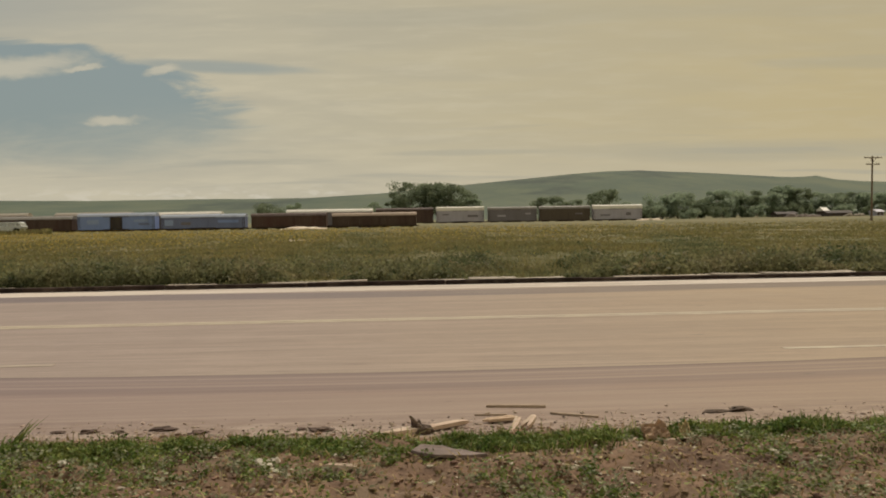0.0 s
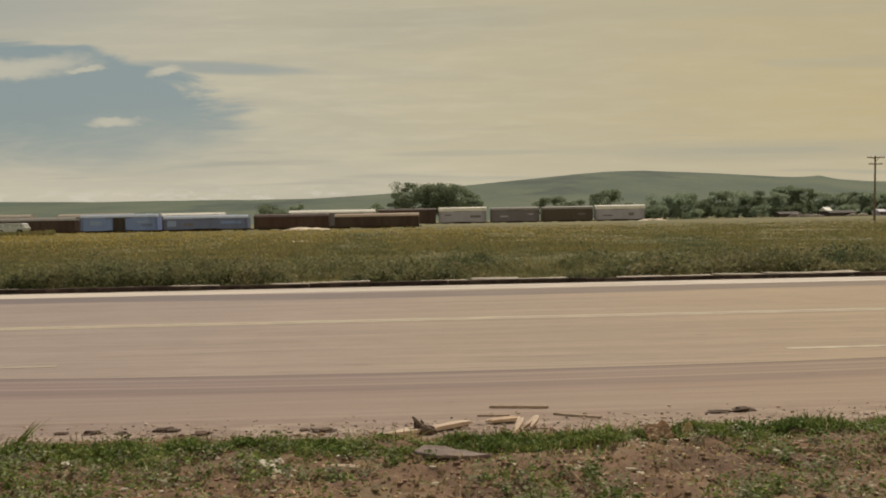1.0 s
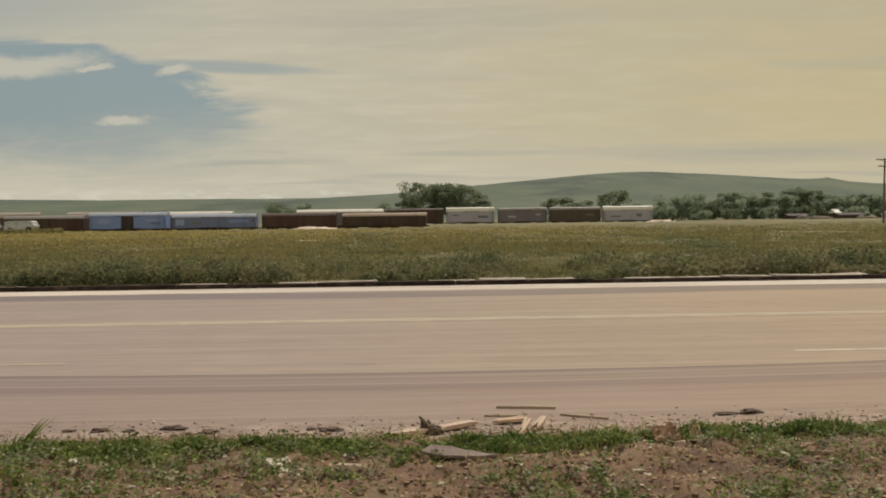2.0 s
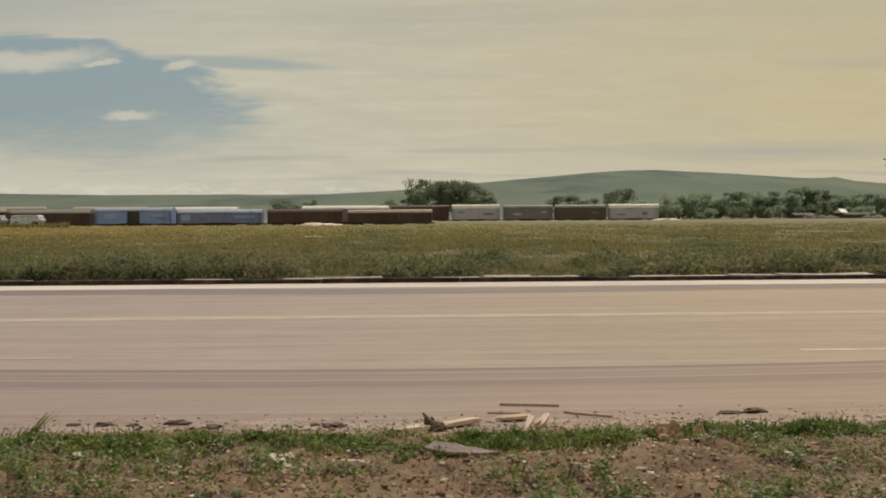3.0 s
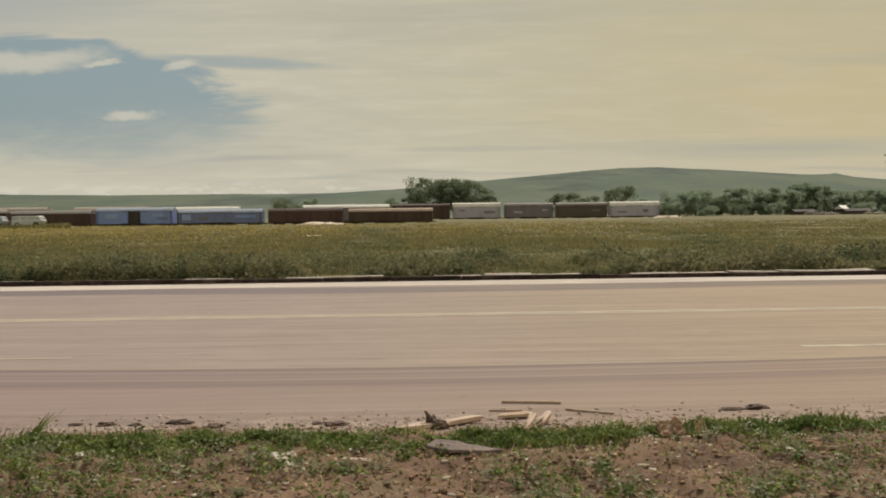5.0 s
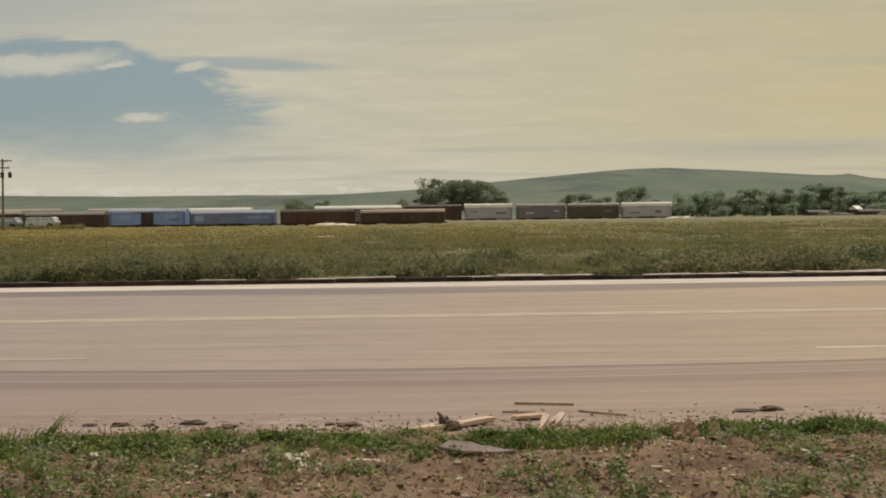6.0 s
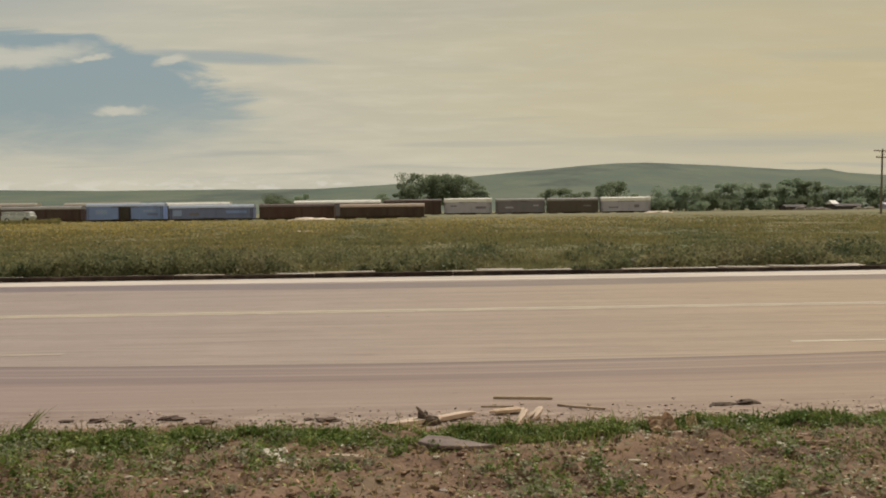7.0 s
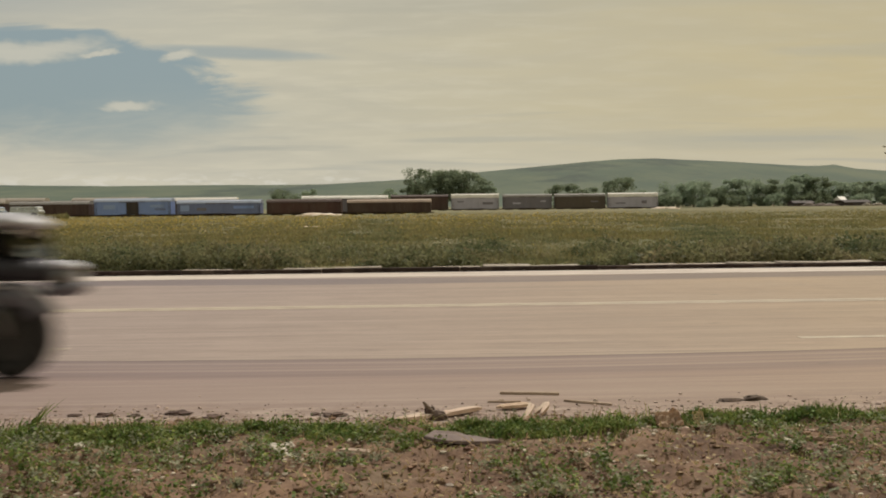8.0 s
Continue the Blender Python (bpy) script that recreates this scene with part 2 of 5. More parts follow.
def road_surface():
    """Worn dusty pavement: wheel tracks and old oil bands run along x."""
    m = bpy.data.materials.new("worn_pavement")
    m.use_nodes = True
    net = Net(m.node_tree)
    p = m.node_tree.nodes["Principled BSDF"]
    spot = net.node("ShaderNodeTexCoord").outputs["Object"]
    sep = net.node("ShaderNodeSeparateXYZ")
    net.plug(spot, sep.inputs[0])
    long = net.noise(net.stretch(spot, (0.10, 2.6, 1)), 1.0, 6.0, 0.62)
    hair = net.noise(net.stretch(spot, (0.25, 14.0, 1)), 1.0, 5.0, 0.65)
    blot = net.noise(spot, 0.8, 6.0, 0.6)
    grit = net.noise(spot, 45.0, 3.0, 0.7)
    c = net.mix(net.span(long, 0.35, 0.65), (0.240, 0.192, 0.158), (0.300, 0.243, 0.200))
    c = net.mix(net.math("MULTIPLY", net.span(hair, 0.45, 0.66), 0.70), c, (0.195, 0.150, 0.126))
    scuff = net.noise(net.stretch(spot, (1.1, 11.0, 1), (2.0, 7.0, 0)), 1.5, 6.0, 0.72)
    c = net.mix(net.math("MULTIPLY", net.span(scuff, 0.50, 0.66), 0.55), c, (0.180, 0.138, 0.118))
    c = net.mix(net.math("MULTIPLY", net.span(scuff, 0.46, 0.34), 0.45), c, (0.345, 0.285, 0.240))
    c = net.mix(net.math("MULTIPLY", net.span(blot, 0.45, 0.72), 0.35), c, (0.335, 0.272, 0.226))
    yy = net.math("ADD", sep.outputs[1], net.math("MULTIPLY", net.math("SUBTRACT", net.noise(net.stretch(spot, (0.35, 0.35, 1)), 1.0, 3.0), 0.5), 0.06))
    bow = net.math("MINIMUM", net.math("ABSOLUTE", net.math("SUBTRACT", sep.outputs[0], 0.5)), 6.0)
    yy = net.math("SUBTRACT", yy, net.math("MULTIPLY", net.math("MULTIPLY", bow, bow), 0.012))
    # bands along the road: middle, half width, softness, strength, tone
    for mid, half, soft, much, tone in ((9.06, 0.035, 0.05, 1.0, (0.092, 0.066, 0.061)), (8.42, 0.07, 0.14, 0.75, (0.165, 0.115, 0.100)),
                                        (8.58, 0.46, 0.08, 0.88, (0.176, 0.130, 0.120)), (8.05, 0.06, 0.10, 0.45, (0.185, 0.130, 0.114)), (7.70, 0.05, 0.12, 0.35, (0.19, 0.135, 0.118)),
                                        (7.3, 0.7, 0.35, 0.60, (0.232, 0.170, 0.142)), (18.6, 0.60, 0.35, 1.0, (0.138, 0.112, 0.110)), (8.68, 0.03, 0.06, 0.5, (0.150, 0.105, 0.092)), (8.25, 0.03, 0.06, 0.45, (0.150, 0.105, 0.092)), (7.90, 0.03, 0.05, 0.35, (0.16, 0.115, 0.10)), (8.90, 0.015, 0.04, 0.35, (0.34, 0.275, 0.235)), (8.52, 0.02, 0.05, 0.40, (0.34, 0.272, 0.225)), (8.68, 0.015, 0.05, 0.30, (0.34, 0.272, 0.225)), (7.02, 0.02, 0.05, 0.45, (0.165, 0.118, 0.100)),
                                        (16.3, 0.35, 0.4, 0.20, (0.215, 0.172, 0.148)), (11.9, 0.12, 0.2, 0.20, (0.205, 0.165, 0.138)), (12.6, 0.10, 0.2, 0.18, (0.205, 0.165, 0.138)),
                                        (19.4, 0.12, 0.1, 0.5, (0.335, 0.275, 0.235))):
        off = net.math("ABSOLUTE", net.math("SUBTRACT", yy, mid))
        f = net.math("MULTIPLY", net.span(off, half, half + soft, 1.0, 0.0), much)
        f = net.math("MULTIPLY", f, net.span(hair, 0.25, 0.60, 0.45, 1.0))
        c = net.mix(f, c, tone)
    # colour cast of the view painted in: pinkish at left, yellow at right
    c = net.mix(1.0, c, net.mix(net.span(sep.outputs[0], -4.5, 8.0), (1.015, 0.978, 1.035), (1.100, 1.0, 0.80)), "MULTIPLY")
    # dirt washed on at the near edge, and small oil spots
    c = net.mix(net.math("MULTIPLY", net.math("MULTIPLY", net.span(yy, 7.35, 6.65), net.span(net.noise(net.stretch(spot, (0.6, 1.5, 1)), 6.0, 5.0, 0.7), 0.42, 0.58)), 0.75), c, (0.175, 0.115, 0.085))
    c = net.mix(net.math("MULTIPLY", net.math("MULTIPLY", net.span(yy, 7.15, 6.6), net.span(net.noise(net.stretch(spot, (0.5, 1.2, 1), (4.4, 2.1, 0)), 4.0, 5.0, 0.7), 0.50, 0.62)), 0.6), c, (0.40, 0.315, 0.255))
    c = net.mix(net.math("MULTIPLY", net.span(net.noise(net.stretch(spot, (0.7, 2.2, 1)), 2.6, 3.0, 0.5), 0.70, 0.76), 0.55), c, (0.10, 0.08, 0.07))
    c = net.mix(net.math("MULTIPLY", net.span(grit, 0.52, 0.72), 0.32), c, (0.13, 0.105, 0.09))
    net.plug(c, p.inputs["Base Color"])
    net.plug(net.math("MULTIPLY_ADD", blot, 0.2, 0.72), p.inputs["Roughness"])
    b = net.node("ShaderNodeBump")
    b.inputs["Strength"].default_value, b.inputs["Distance"].default_value = 0.35, 0.004
    net.plug(grit, b.inputs["Height"])
    m.node_tree.links.new(b.outputs[0], p.inputs["Normal"])
    return m


M_ROAD = road_surface()
M_DIRT = surface("bare_earth", (0.086, 0.047, 0.029), (0.218, 0.132, 0.082), 2.2, 0.95, 1.0, fine=13, third=(0.165, 0.112, 0.072), depth=0.03)
M_DUST = surface("dry_dust", (0.300, 0.225, 0.180), (0.440, 0.340, 0.275), 6.0, 0.95, 0.5, vary=0.25, island=True)
M_CRUMB = surface("crumbled_earth", (0.125, 0.073, 0.046), (0.250, 0.160, 0.103), 8.0, 0.95, 0.6, vary=0.3, island=True)
M_FIELD = surface("field_soil", (0.115, 0.105, 0.046), (0.175, 0.146, 0.064), 0.10, 0.95, 0.5, fine=12, third=(0.112, 0.118, 0.052))
# distance haze over the hills is put into this muted bluish green
M_HILL = surface("hazy_hill_grass", (0.046, 0.074, 0.052), (0.092, 0.112, 0.070), 0.007, 0.95, 0.0, fine=11, third=(0.030, 0.048, 0.038), stretch=(1, 0.35, 2))
M_CONC = surface("kerb_concrete", (0.30, 0.25, 0.205), (0.44, 0.375, 0.31), 2.0, 0.85, 0.4, fine=12, vary=0.15, third=(0.22, 0.17, 0.13))
# tar stain, plus the shade of the face away from the sun, as near-black colour
M_KERB = surface("shaded_stained_kerb", (0.022, 0.015, 0.013), (0.055, 0.038, 0.032), 2.0, 0.9, 0.4, fine=12, vary=0.15, third=(0.085, 0.062, 0.052))
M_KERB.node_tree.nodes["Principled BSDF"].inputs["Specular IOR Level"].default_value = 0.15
M_PALECONC = surface("pale_concrete", (0.45, 0.385, 0.335), (0.56, 0.485, 0.425), 1.2, 0.85, 0.3, fine=14, third=(0.37, 0.305, 0.26), stretch=(0.3, 1.5, 1))
M_TAR = surface("tarry_gutter", (0.06, 0.045, 0.04), (0.13, 0.095, 0.08), 1.2, 0.85, 0.4, fine=9)
M_PAINT = surface("worn_road_paint", (0.46, 0.395, 0.295), (0.31, 0.255, 0.205), 3.0, 0.8, 0.1, fine=10)
M_WORNPAINT = surface("scuffed_road_paint", (0.300, 0.246, 0.200), (0.350, 0.290, 0.230), 3.0, 0.8, 0.1, fine=10)
M_YELLOW = surface("worn_yellow_paint", (0.425, 0.36, 0.272), (0.345, 0.285, 0.222), 2.0, 0.8, 0.1, fine=10)
M_GRASS = leafy("verge_grass", (0.078, 0.122, 0.027), (0.215, 0.258, 0.075), 0.5, 4.0)
M_PALELEAF = leafy("grey_green_leaves", (0.215, 0.225, 0.130), (0.330, 0.330, 0.220), 0.4, 2.5)
M_STRAW = leafy("dry_grass", (0.24, 0.175, 0.085), (0.40, 0.31, 0.17), 0.5, 2.0)
M_WEED = leafy("tall_weeds", (0.084, 0.106, 0.052), (0.255, 0.240, 0.122), 0.22, 0.50, 0.5)
M_PALEWEED = leafy("pale_weeds", (0.165, 0.165, 0.085), (0.270, 0.235, 0.130), 0.24, 0.60, 0.5)
M_MEADOW = leafy("meadow_grass", (0.165, 0.162, 0.072), (0.275, 0.232, 0.100), 0.22, 0.22, 0.45)
M_BLOOM = leafy("yellow_bloom", (0.38, 0.28, 0.07), (0.46, 0.36, 0.11), 0.25, 0.3)
# far tree leaves, lightened and blued to carry the haze in their colour
M_TREE = leafy("hazy_tree_leaves", (0.150, 0.190, 0.120), (0.215, 0.250, 0.160), 0.30, 0.25, 0.58)
M_TREE2 = leafy("hazy_tree_leaves_pale", (0.235, 0.298, 0.208), (0.315, 0.365, 0.262), 0.22, 0.25, 0.62)
M_BARK = surface("bark", (0.09, 0.07, 0.05), (0.16, 0.125, 0.09), 3.0, 0.95, 0.6)
M_WOOD = surface("split_pale_wood", (0.50, 0.37, 0.27), (0.70, 0.57, 0.44), 6.0, 0.8, 0.4, stretch=(0.4, 3, 3), third=(0.34, 0.21, 0.14), depth=0.006, vary=0.20, island=True)
M_OLDWOOD = surface("weathered_wood", (0.12, 0.085, 0.06), (0.22, 0.16, 0.115), 6.0, 0.9, 0.5, stretch=(0.4, 3, 3), depth=0.006)
M_STONE = surface("grey_stone", (0.105, 0.082, 0.075), (0.175, 0.138, 0.125), 7.0, 0.9, 0.6, vary=0.3, depth=0.01)
M_SLAB = surface("grey_brown_slab", (0.135, 0.100, 0.090), (0.220, 0.166, 0.148), 9.0, 0.9, 0.6, depth=0.01)
M_PEBBLE = surface("buff_stone", (0.36, 0.30, 0.23), (0.54, 0.47, 0.38), 9.0, 0.9, 0.5, vary=0.3, island=True, depth=0.008)
M_PALESTONE = surface("pale_stone", (0.50, 0.45, 0.38), (0.66, 0.60, 0.52), 9.0, 0.9, 0.5, vary=0.2, depth=0.008)
M_STICK = surface("sun_bleached_wood", (0.26, 0.19, 0.14), (0.46, 0.35, 0.26), 6.0, 0.9, 0.4, stretch=(0.4, 3, 3), depth=0.005)
M_CLOD = surface("dark_damp_earth", (0.060, 0.038, 0.029), (0.125, 0.084, 0.064), 9.0, 0.95, 0.7, vary=0.2, depth=0.01)
M_CARD = surface("torn_cardboard", (0.42, 0.29, 0.20), (0.58, 0.43, 0.31), 8.0, 0.9, 0.3, depth=0.006)
M_PALECARD = surface("sun_bleached_card", (0.52, 0.42, 0.25), (0.66, 0.55, 0.36), 8.0, 0.9, 0.3, depth=0.006)
M_GRAVEL = surface("ballast", (0.19, 0.165, 0.13), (0.30, 0.26, 0.21), 1.5, 0.95, 0.8, fine=10)
M_SAND = surface("pale_sand", (0.60, 0.49, 0.39), (0.74, 0.63, 0.51), 0.7, 0.95, 0.5, third=(0.50, 0.36, 0.27))
M_STEEL = surface("rusty_steel", (0.05, 0.036, 0.030), (0.10, 0.065, 0.045), 3.0, 0.7, 0.2, metal=0.3)
M_RUBBER = surface("tyre_rubber", (0.018, 0.017, 0.016), (0.035, 0.032, 0.030), 9.0, 0.85, 0.2)
M_CHROME = surface("dull_chrome", (0.55, 0.54, 0.52), (0.68, 0.67, 0.65), 5.0, 0.32, 0.0, metal=0.9)
M_GLASS = bpy.data.materials.new("window_glass")
M_GLASS.use_nodes = True
_p = M_GLASS.node_tree.nodes["Principled BSDF"]
_p.inputs["Base Color"].default_value, _p.inputs["Roughness"].default_value = (0.72, 0.78, 0.72, 1), 0.05
_p.inputs["Transmission Weight"].default_value, _p.inputs["IOR"].default_value = 1.0, 1.05

# opaque van pane: a pale base colour carries much of the sky's reflection
M_BRIGHTPANE = surface("painted_sky_pane", (0.46, 0.48, 0.48), (0.56, 0.57, 0.56), 2.0, 0.22, 0.0, metal=0.6)


def paint(name, c, dirt=0.55):
    d = tuple(x * dirt + y * (1 - dirt) for x, y in zip(c, (0.10, 0.075, 0.055)))
    return surface(name, c, d, 0.7, 0.6, 0.1, fine=9, stretch=(1, 1, 0.25), third=tuple(0.82 * x for x in c))


# ---- building blocks ----
def obj_from(name, verts, faces, mats, parent=None, label="", smooth=False):
    me = bpy.data.meshes.new(name)
    me.from_pydata(verts if isinstance(verts, list) else verts.tolist(), [], faces if isinstance(faces, list) else faces.tolist())
    for m in (mats if isinstance(mats, (list, tuple)) else [mats]):
        me.materials.append(m)
    if smooth:
        me.polygons.foreach_set("use_smooth", [True] * len(me.polygons))
    ob = new(name, me)
    if parent:
        ob.parent = parent
    if label:
        ob["label"] = label
    return ob


def part(name, bm, material, parent=None, label="", smooth=False):
    me = bpy.data.meshes.new(name)
    bm.normal_update()
    bm.to_mesh(me)
    bm.free()
    me.materials.append(material)
    if smooth:
        me.polygons.foreach_set("use_smooth", [True] * len(me.polygons))
    ob = new(name, me)
    if parent:
        ob.parent = parent
    if label:
        ob["label"] = label
    return ob


def box(bm, at, size, bevel=0.0, m=None):
    made = bmesh.ops.create_cube(bm, size=1.0)["verts"]
    bmesh.ops.scale(bm, vec=size, verts=made)
    if bevel:
        edges = list({e for v in made for e in v.link_edges})
        made = list({v for f in bmesh.ops.bevel(bm, geom=edges, offset=bevel, segments=2, affect="EDGES", profile=0.5)["faces"] for v in f.verts} | {v for v in made if v.is_valid})
    if m:
        bmesh.ops.transform(bm, matrix=m, verts=made)
    bmesh.ops.translate(bm, vec=at, verts=made)
    return made


def rod(bm, a, b, ra, rb=None, seg=10):
    a, b = Vector(a), Vector(b)
    d = b - a
    m = Matrix.Translation((a + b) / 2) @ d.to_track_quat("Z", "Y").to_matrix().to_4x4()
    bmesh.ops.create_cone(bm, cap_ends=True, segments=seg, radius1=ra, radius2=ra if rb is None else rb, depth=d.length, matrix=m)


def prism(bm, outline, y0, y1, bevel=0.0):
    """A side outline of (x, z) points, carried across from y0 to y1."""
    one = [bm.verts.new((x, y0, z)) for x, z in outline]
    two = [bm.verts.new((x, y1, z)) for x, z in outline]
    faces = [bm.faces.new(one), bm.faces.new(list(reversed(two)))]
    n = len(outline)
    for i in range(n):
        faces.append(bm.faces.new((one[i], two[i], two[(i + 1) % n], one[(i + 1) % n])))
    bmesh.ops.recalc_face_normals(bm, faces=faces)
    if bevel:
        edges = list({e for f in faces[:2] for e in f.edges})
        bmesh.ops.bevel(bm, geom=edges, offset=bevel, segments=3, affect="EDGES", profile=0.5)


def lump(bm, at, size, rough=0.25, seed=0, cuts=2):
    """An uneven stone or clod."""
    made = bmesh.ops.create_icosphere(bm, subdivisions=cuts, radius=1.0)["verts"]
    for v in made:
        k = 1 + rough * noise.noise(v.co * 1.6 + Vector((seed * 7.1, seed * 3.3, seed))) * 2
        v.co = Vector((v.co.x * size[0] * k, v.co.y * size[1] * k, v.co.z * size[2] * k)) + Vector(at)
    return made


_a = radians(AIM)
RIGHT, AHEAD = Vector((math.cos(_a), math.sin(_a), 0)), Vector((-math.sin(_a), math.cos(_a), 0))


def spot(u, w, z=0.0):
    """A place u to the right and w ahead on the first view's axis."""
    p = RIGHT * u + AHEAD * w
    return Vector((p.x, p.y, z))


LENS = 1720.2


def across(x, w):
    """How far to the right of the axis a bearing x lies at the distance w."""
    return (x - 784) / LENS * w


def smooth01(a, b, t):
    s = np.clip((t - a) / (b - a), 0, 1)
    return s * s * (3 - 2 * s)


def hashed(i, j, seed):
    h = np.sin(i * 127.1 + j * 311.7 + seed * 74.7) * 43758.5453
    return h - np.floor(h)


def ripple(x, y, seed=0):
    """Smooth value noise, 0 to 1."""
    i, j = np.floor(x), np.floor(y)
    f, g = x - i, y - j
    f, g = f * f * (3 - 2 * f), g * g * (3 - 2 * g)
    return (hashed(i, j, seed) * (1 - f) + hashed(i + 1, j, seed) * f) * (1 - g) + (hashed(i, j + 1, seed) * (1 - f) + hashed(i + 1, j + 1, seed) * f) * g


def rough_noise(x, y, seed=0, octaves=4):
    total, gain = 0, 0.5
    for k in range(octaves):
        total = total + gain * ripple(x * 2 ** k, y * 2 ** k, seed + k)
        gain *= 0.5
    return total / (1 - 0.5 ** octaves)


# ---- ground ----
KERB = 20.85     # foot of the far kerb
SOIL = 21.85     # where the field begins, behind the paving strip
# ridge line: bearing, height over the eye line
RIDGE_X = [-900, -300, -20, 170, 260, 400, 440, 555, 690, 868, 977, 1017, 1078, 1139, 1260, 1382, 1430, 1447, 1476, 1540, 1900, 2600]
RIDGE_H = [40, 44, 41, 37, 37.5, 37.5, 36.5, 37, 43, 57.5, 66.5, 70, 73.5, 74, 67.5, 59.5, 58, 61.5, 54, 49, 42, 34]


def ground_z(x, y):
    x, y = np.asarray(x, float), np.asarray(y, float)
    edge = 6.45 + 0.30 * (rough_noise(x * 0.9, y * 0 + 3.3, 5) - 0.5) + 0.16 * (rough_noise(x * 5, y * 5, 8) - 0.5)
    near = smooth01(0, 1, (edge - y) / 0.30 + 0.35)
    bumps = 0.060 * (rough_noise(x * 2.1, y * 2.1, 11) - 0.5) + 0.115 * (rough_noise(x * 6.0, y * 7.5, 21, 3) - 0.5)
    zn = -0.07 + near * (0.105 + bumps * smooth01(8, 6.5, y) + 0.03 * smooth01(6.2, 4.5, y))
    zf = 0.035 + 0.05 * (rough_noise(x * 0.5, y * 0.5, 31) - 0.5) * smooth01(22, 24, y) - 0.385 * smooth01(55, 185, y) + 0.35 * smooth01(330, 700, y)
    w = x * AHEAD.x + y * AHEAD.y
    # shallow cuttings in which the tracks lie
    zf = zf - 0.75 * smooth01(191, 195.5, w) * smooth01(224, 219, w) - 0.75 * smooth01(291, 295.5, w) * smooth01(313, 306, w)
    z = np.where(y < KERB + 0.12, zn, zf)
    u = x * RIGHT.x + y * RIGHT.y
    bearing = 784 + LENS * u / np.maximum(w, 200)
    tall = np.interp(bearing, RIDGE_X, RIDGE_H)
    top = EYE + tall * 2600 / LENS
    rise = smooth01(650, 2600, w) ** 1.25
    fall = 1 - 0.8 * smooth01(2600, 4300, w)
    fold = 7 * (rough_noise(x / 260, y / 420, 41) - 0.5) * smooth01(900, 1500, w) * smooth01(2560, 2100, w)
    return z + (top * rise * fall + fold) * (w > 600)


def build_ground():
    def grow(start, stop, step, rate):
        out, s = [], start
        while s < stop:
            out.append(s)
            step *= rate
            s += step
        return out + [stop]
    mid = list(np.arange(-4.6, 5.2, 0.042))
    xs = [-v for v in reversed(grow(4.75, 4600, 0.12, 1.035))] + mid + grow(5.3, 4600, 0.12, 1.035)
    ys = [-400, -120, -40, -14, -5, -1, 1.5, 3, 3.7] + list(np.arange(4.1, 7.3, 0.036)) + [7.6, 9, 12, 16, 20, KERB + 0.08, KERB + 0.14, 21.3, 21.8] + grow(22.3, 178, 0.4, 1.045) + list(np.arange(180, 326, 1.5)) + grow(328, 4700, 8, 1.045)
    X, Y = np.meshgrid(np.array(xs), np.array(ys))
    Z = ground_z(X, Y)
    n = len(xs)
    verts = np.stack([X, Y, Z], -1).reshape(-1, 3)
    i, j = np.meshgrid(np.arange(n - 1), np.arange(len(ys) - 1))
    k = (j * n + i).ravel()
    faces = np.stack([k, k + 1, k + n + 1, k + n], -1)
    ob = obj_from("ground", verts, faces, [M_DIRT, M_FIELD, M_HILL], smooth=True)
    yc = np.array(ys)[j.ravel()]
    ob.data.polygons.foreach_set("material_index", np.where(yc < SOIL - 0.1, 0, np.where(yc < 520, 1, 2)).astype(np.int32))
    tagged(ob, "bare brown earth, weedy field and green hills", "ground", kind="structure")


build_ground()


def strip(name, x0, x1, y0, y1, z0, z1, material, label, category):
    bm = bmesh.new()
    box(bm, ((x0 + x1) / 2, (y0 + y1) / 2, (z0 + z1) / 2), (x1 - x0, y1 - y0, z1 - z0))
    return tagged(part(name, bm, material), label, category, kind="structure")


strip("road", -320, 320, 6.05, 19.55, -0.25, 0.0, M_ROAD, "wide dusty tan four-lane road with worn wheel tracks", "road")
strip("gutter", -320, 320, 19.554, KERB - 0.002, -0.25, 0.004, M_PALECONC, "pale concrete gutter along the far kerb", "gutter")
strip("tar_joint", -320, 320, KERB - 0.09, KERB - 0.004, -0.02, 0.010, M_TAR, "dark tarry joint at the foot of the kerb", "road joint")


def build_markings():
    bm = bmesh.new()
    for dy in (-0.11, 0.095):
        x = -200.0
        while x < 200:
            long = random.uniform(2.0, 5.0)
            box(bm, (x + long / 2, 13.9 + dy, 0.0005), (long - 0.01, 0.17 + random.uniform(-0.012, 0.012), 0.005))
            x += long
    tagged(part("centre_line", bm, M_YELLOW), "worn pale yellow double centre line painted on the road", "road marking", kind="structure")
    # lane dashes: one still fairly white, the others scuffed almost away
    bm = bmesh.new()
    x = -2.285
    while x < 2.28:
        long = min(random.uniform(0.3, 0.8), 2.285 - x)
        box(bm, (x + long / 2, random.uniform(-0.006, 0.006), 0), (long, 0.135 + random.uniform(-0.025, 0.012), 0.005))
        x += long
    first = tagged(part("lane_dash", bm, M_PAINT), "worn white lane dash painted on the road", "road marking", group="lane dashes", kind="structure")
    first.matrix_world = pose(6.4, 10.1, 0.0005)
    worn = first.data.copy()
    worn.materials[0] = M_WORNPAINT
    for k in range(-8, 9):
        if k:
            copy_thing(first, pose(6.4 + 12.19 * k, 10.1, 0.0005)).data = worn


build_markings()


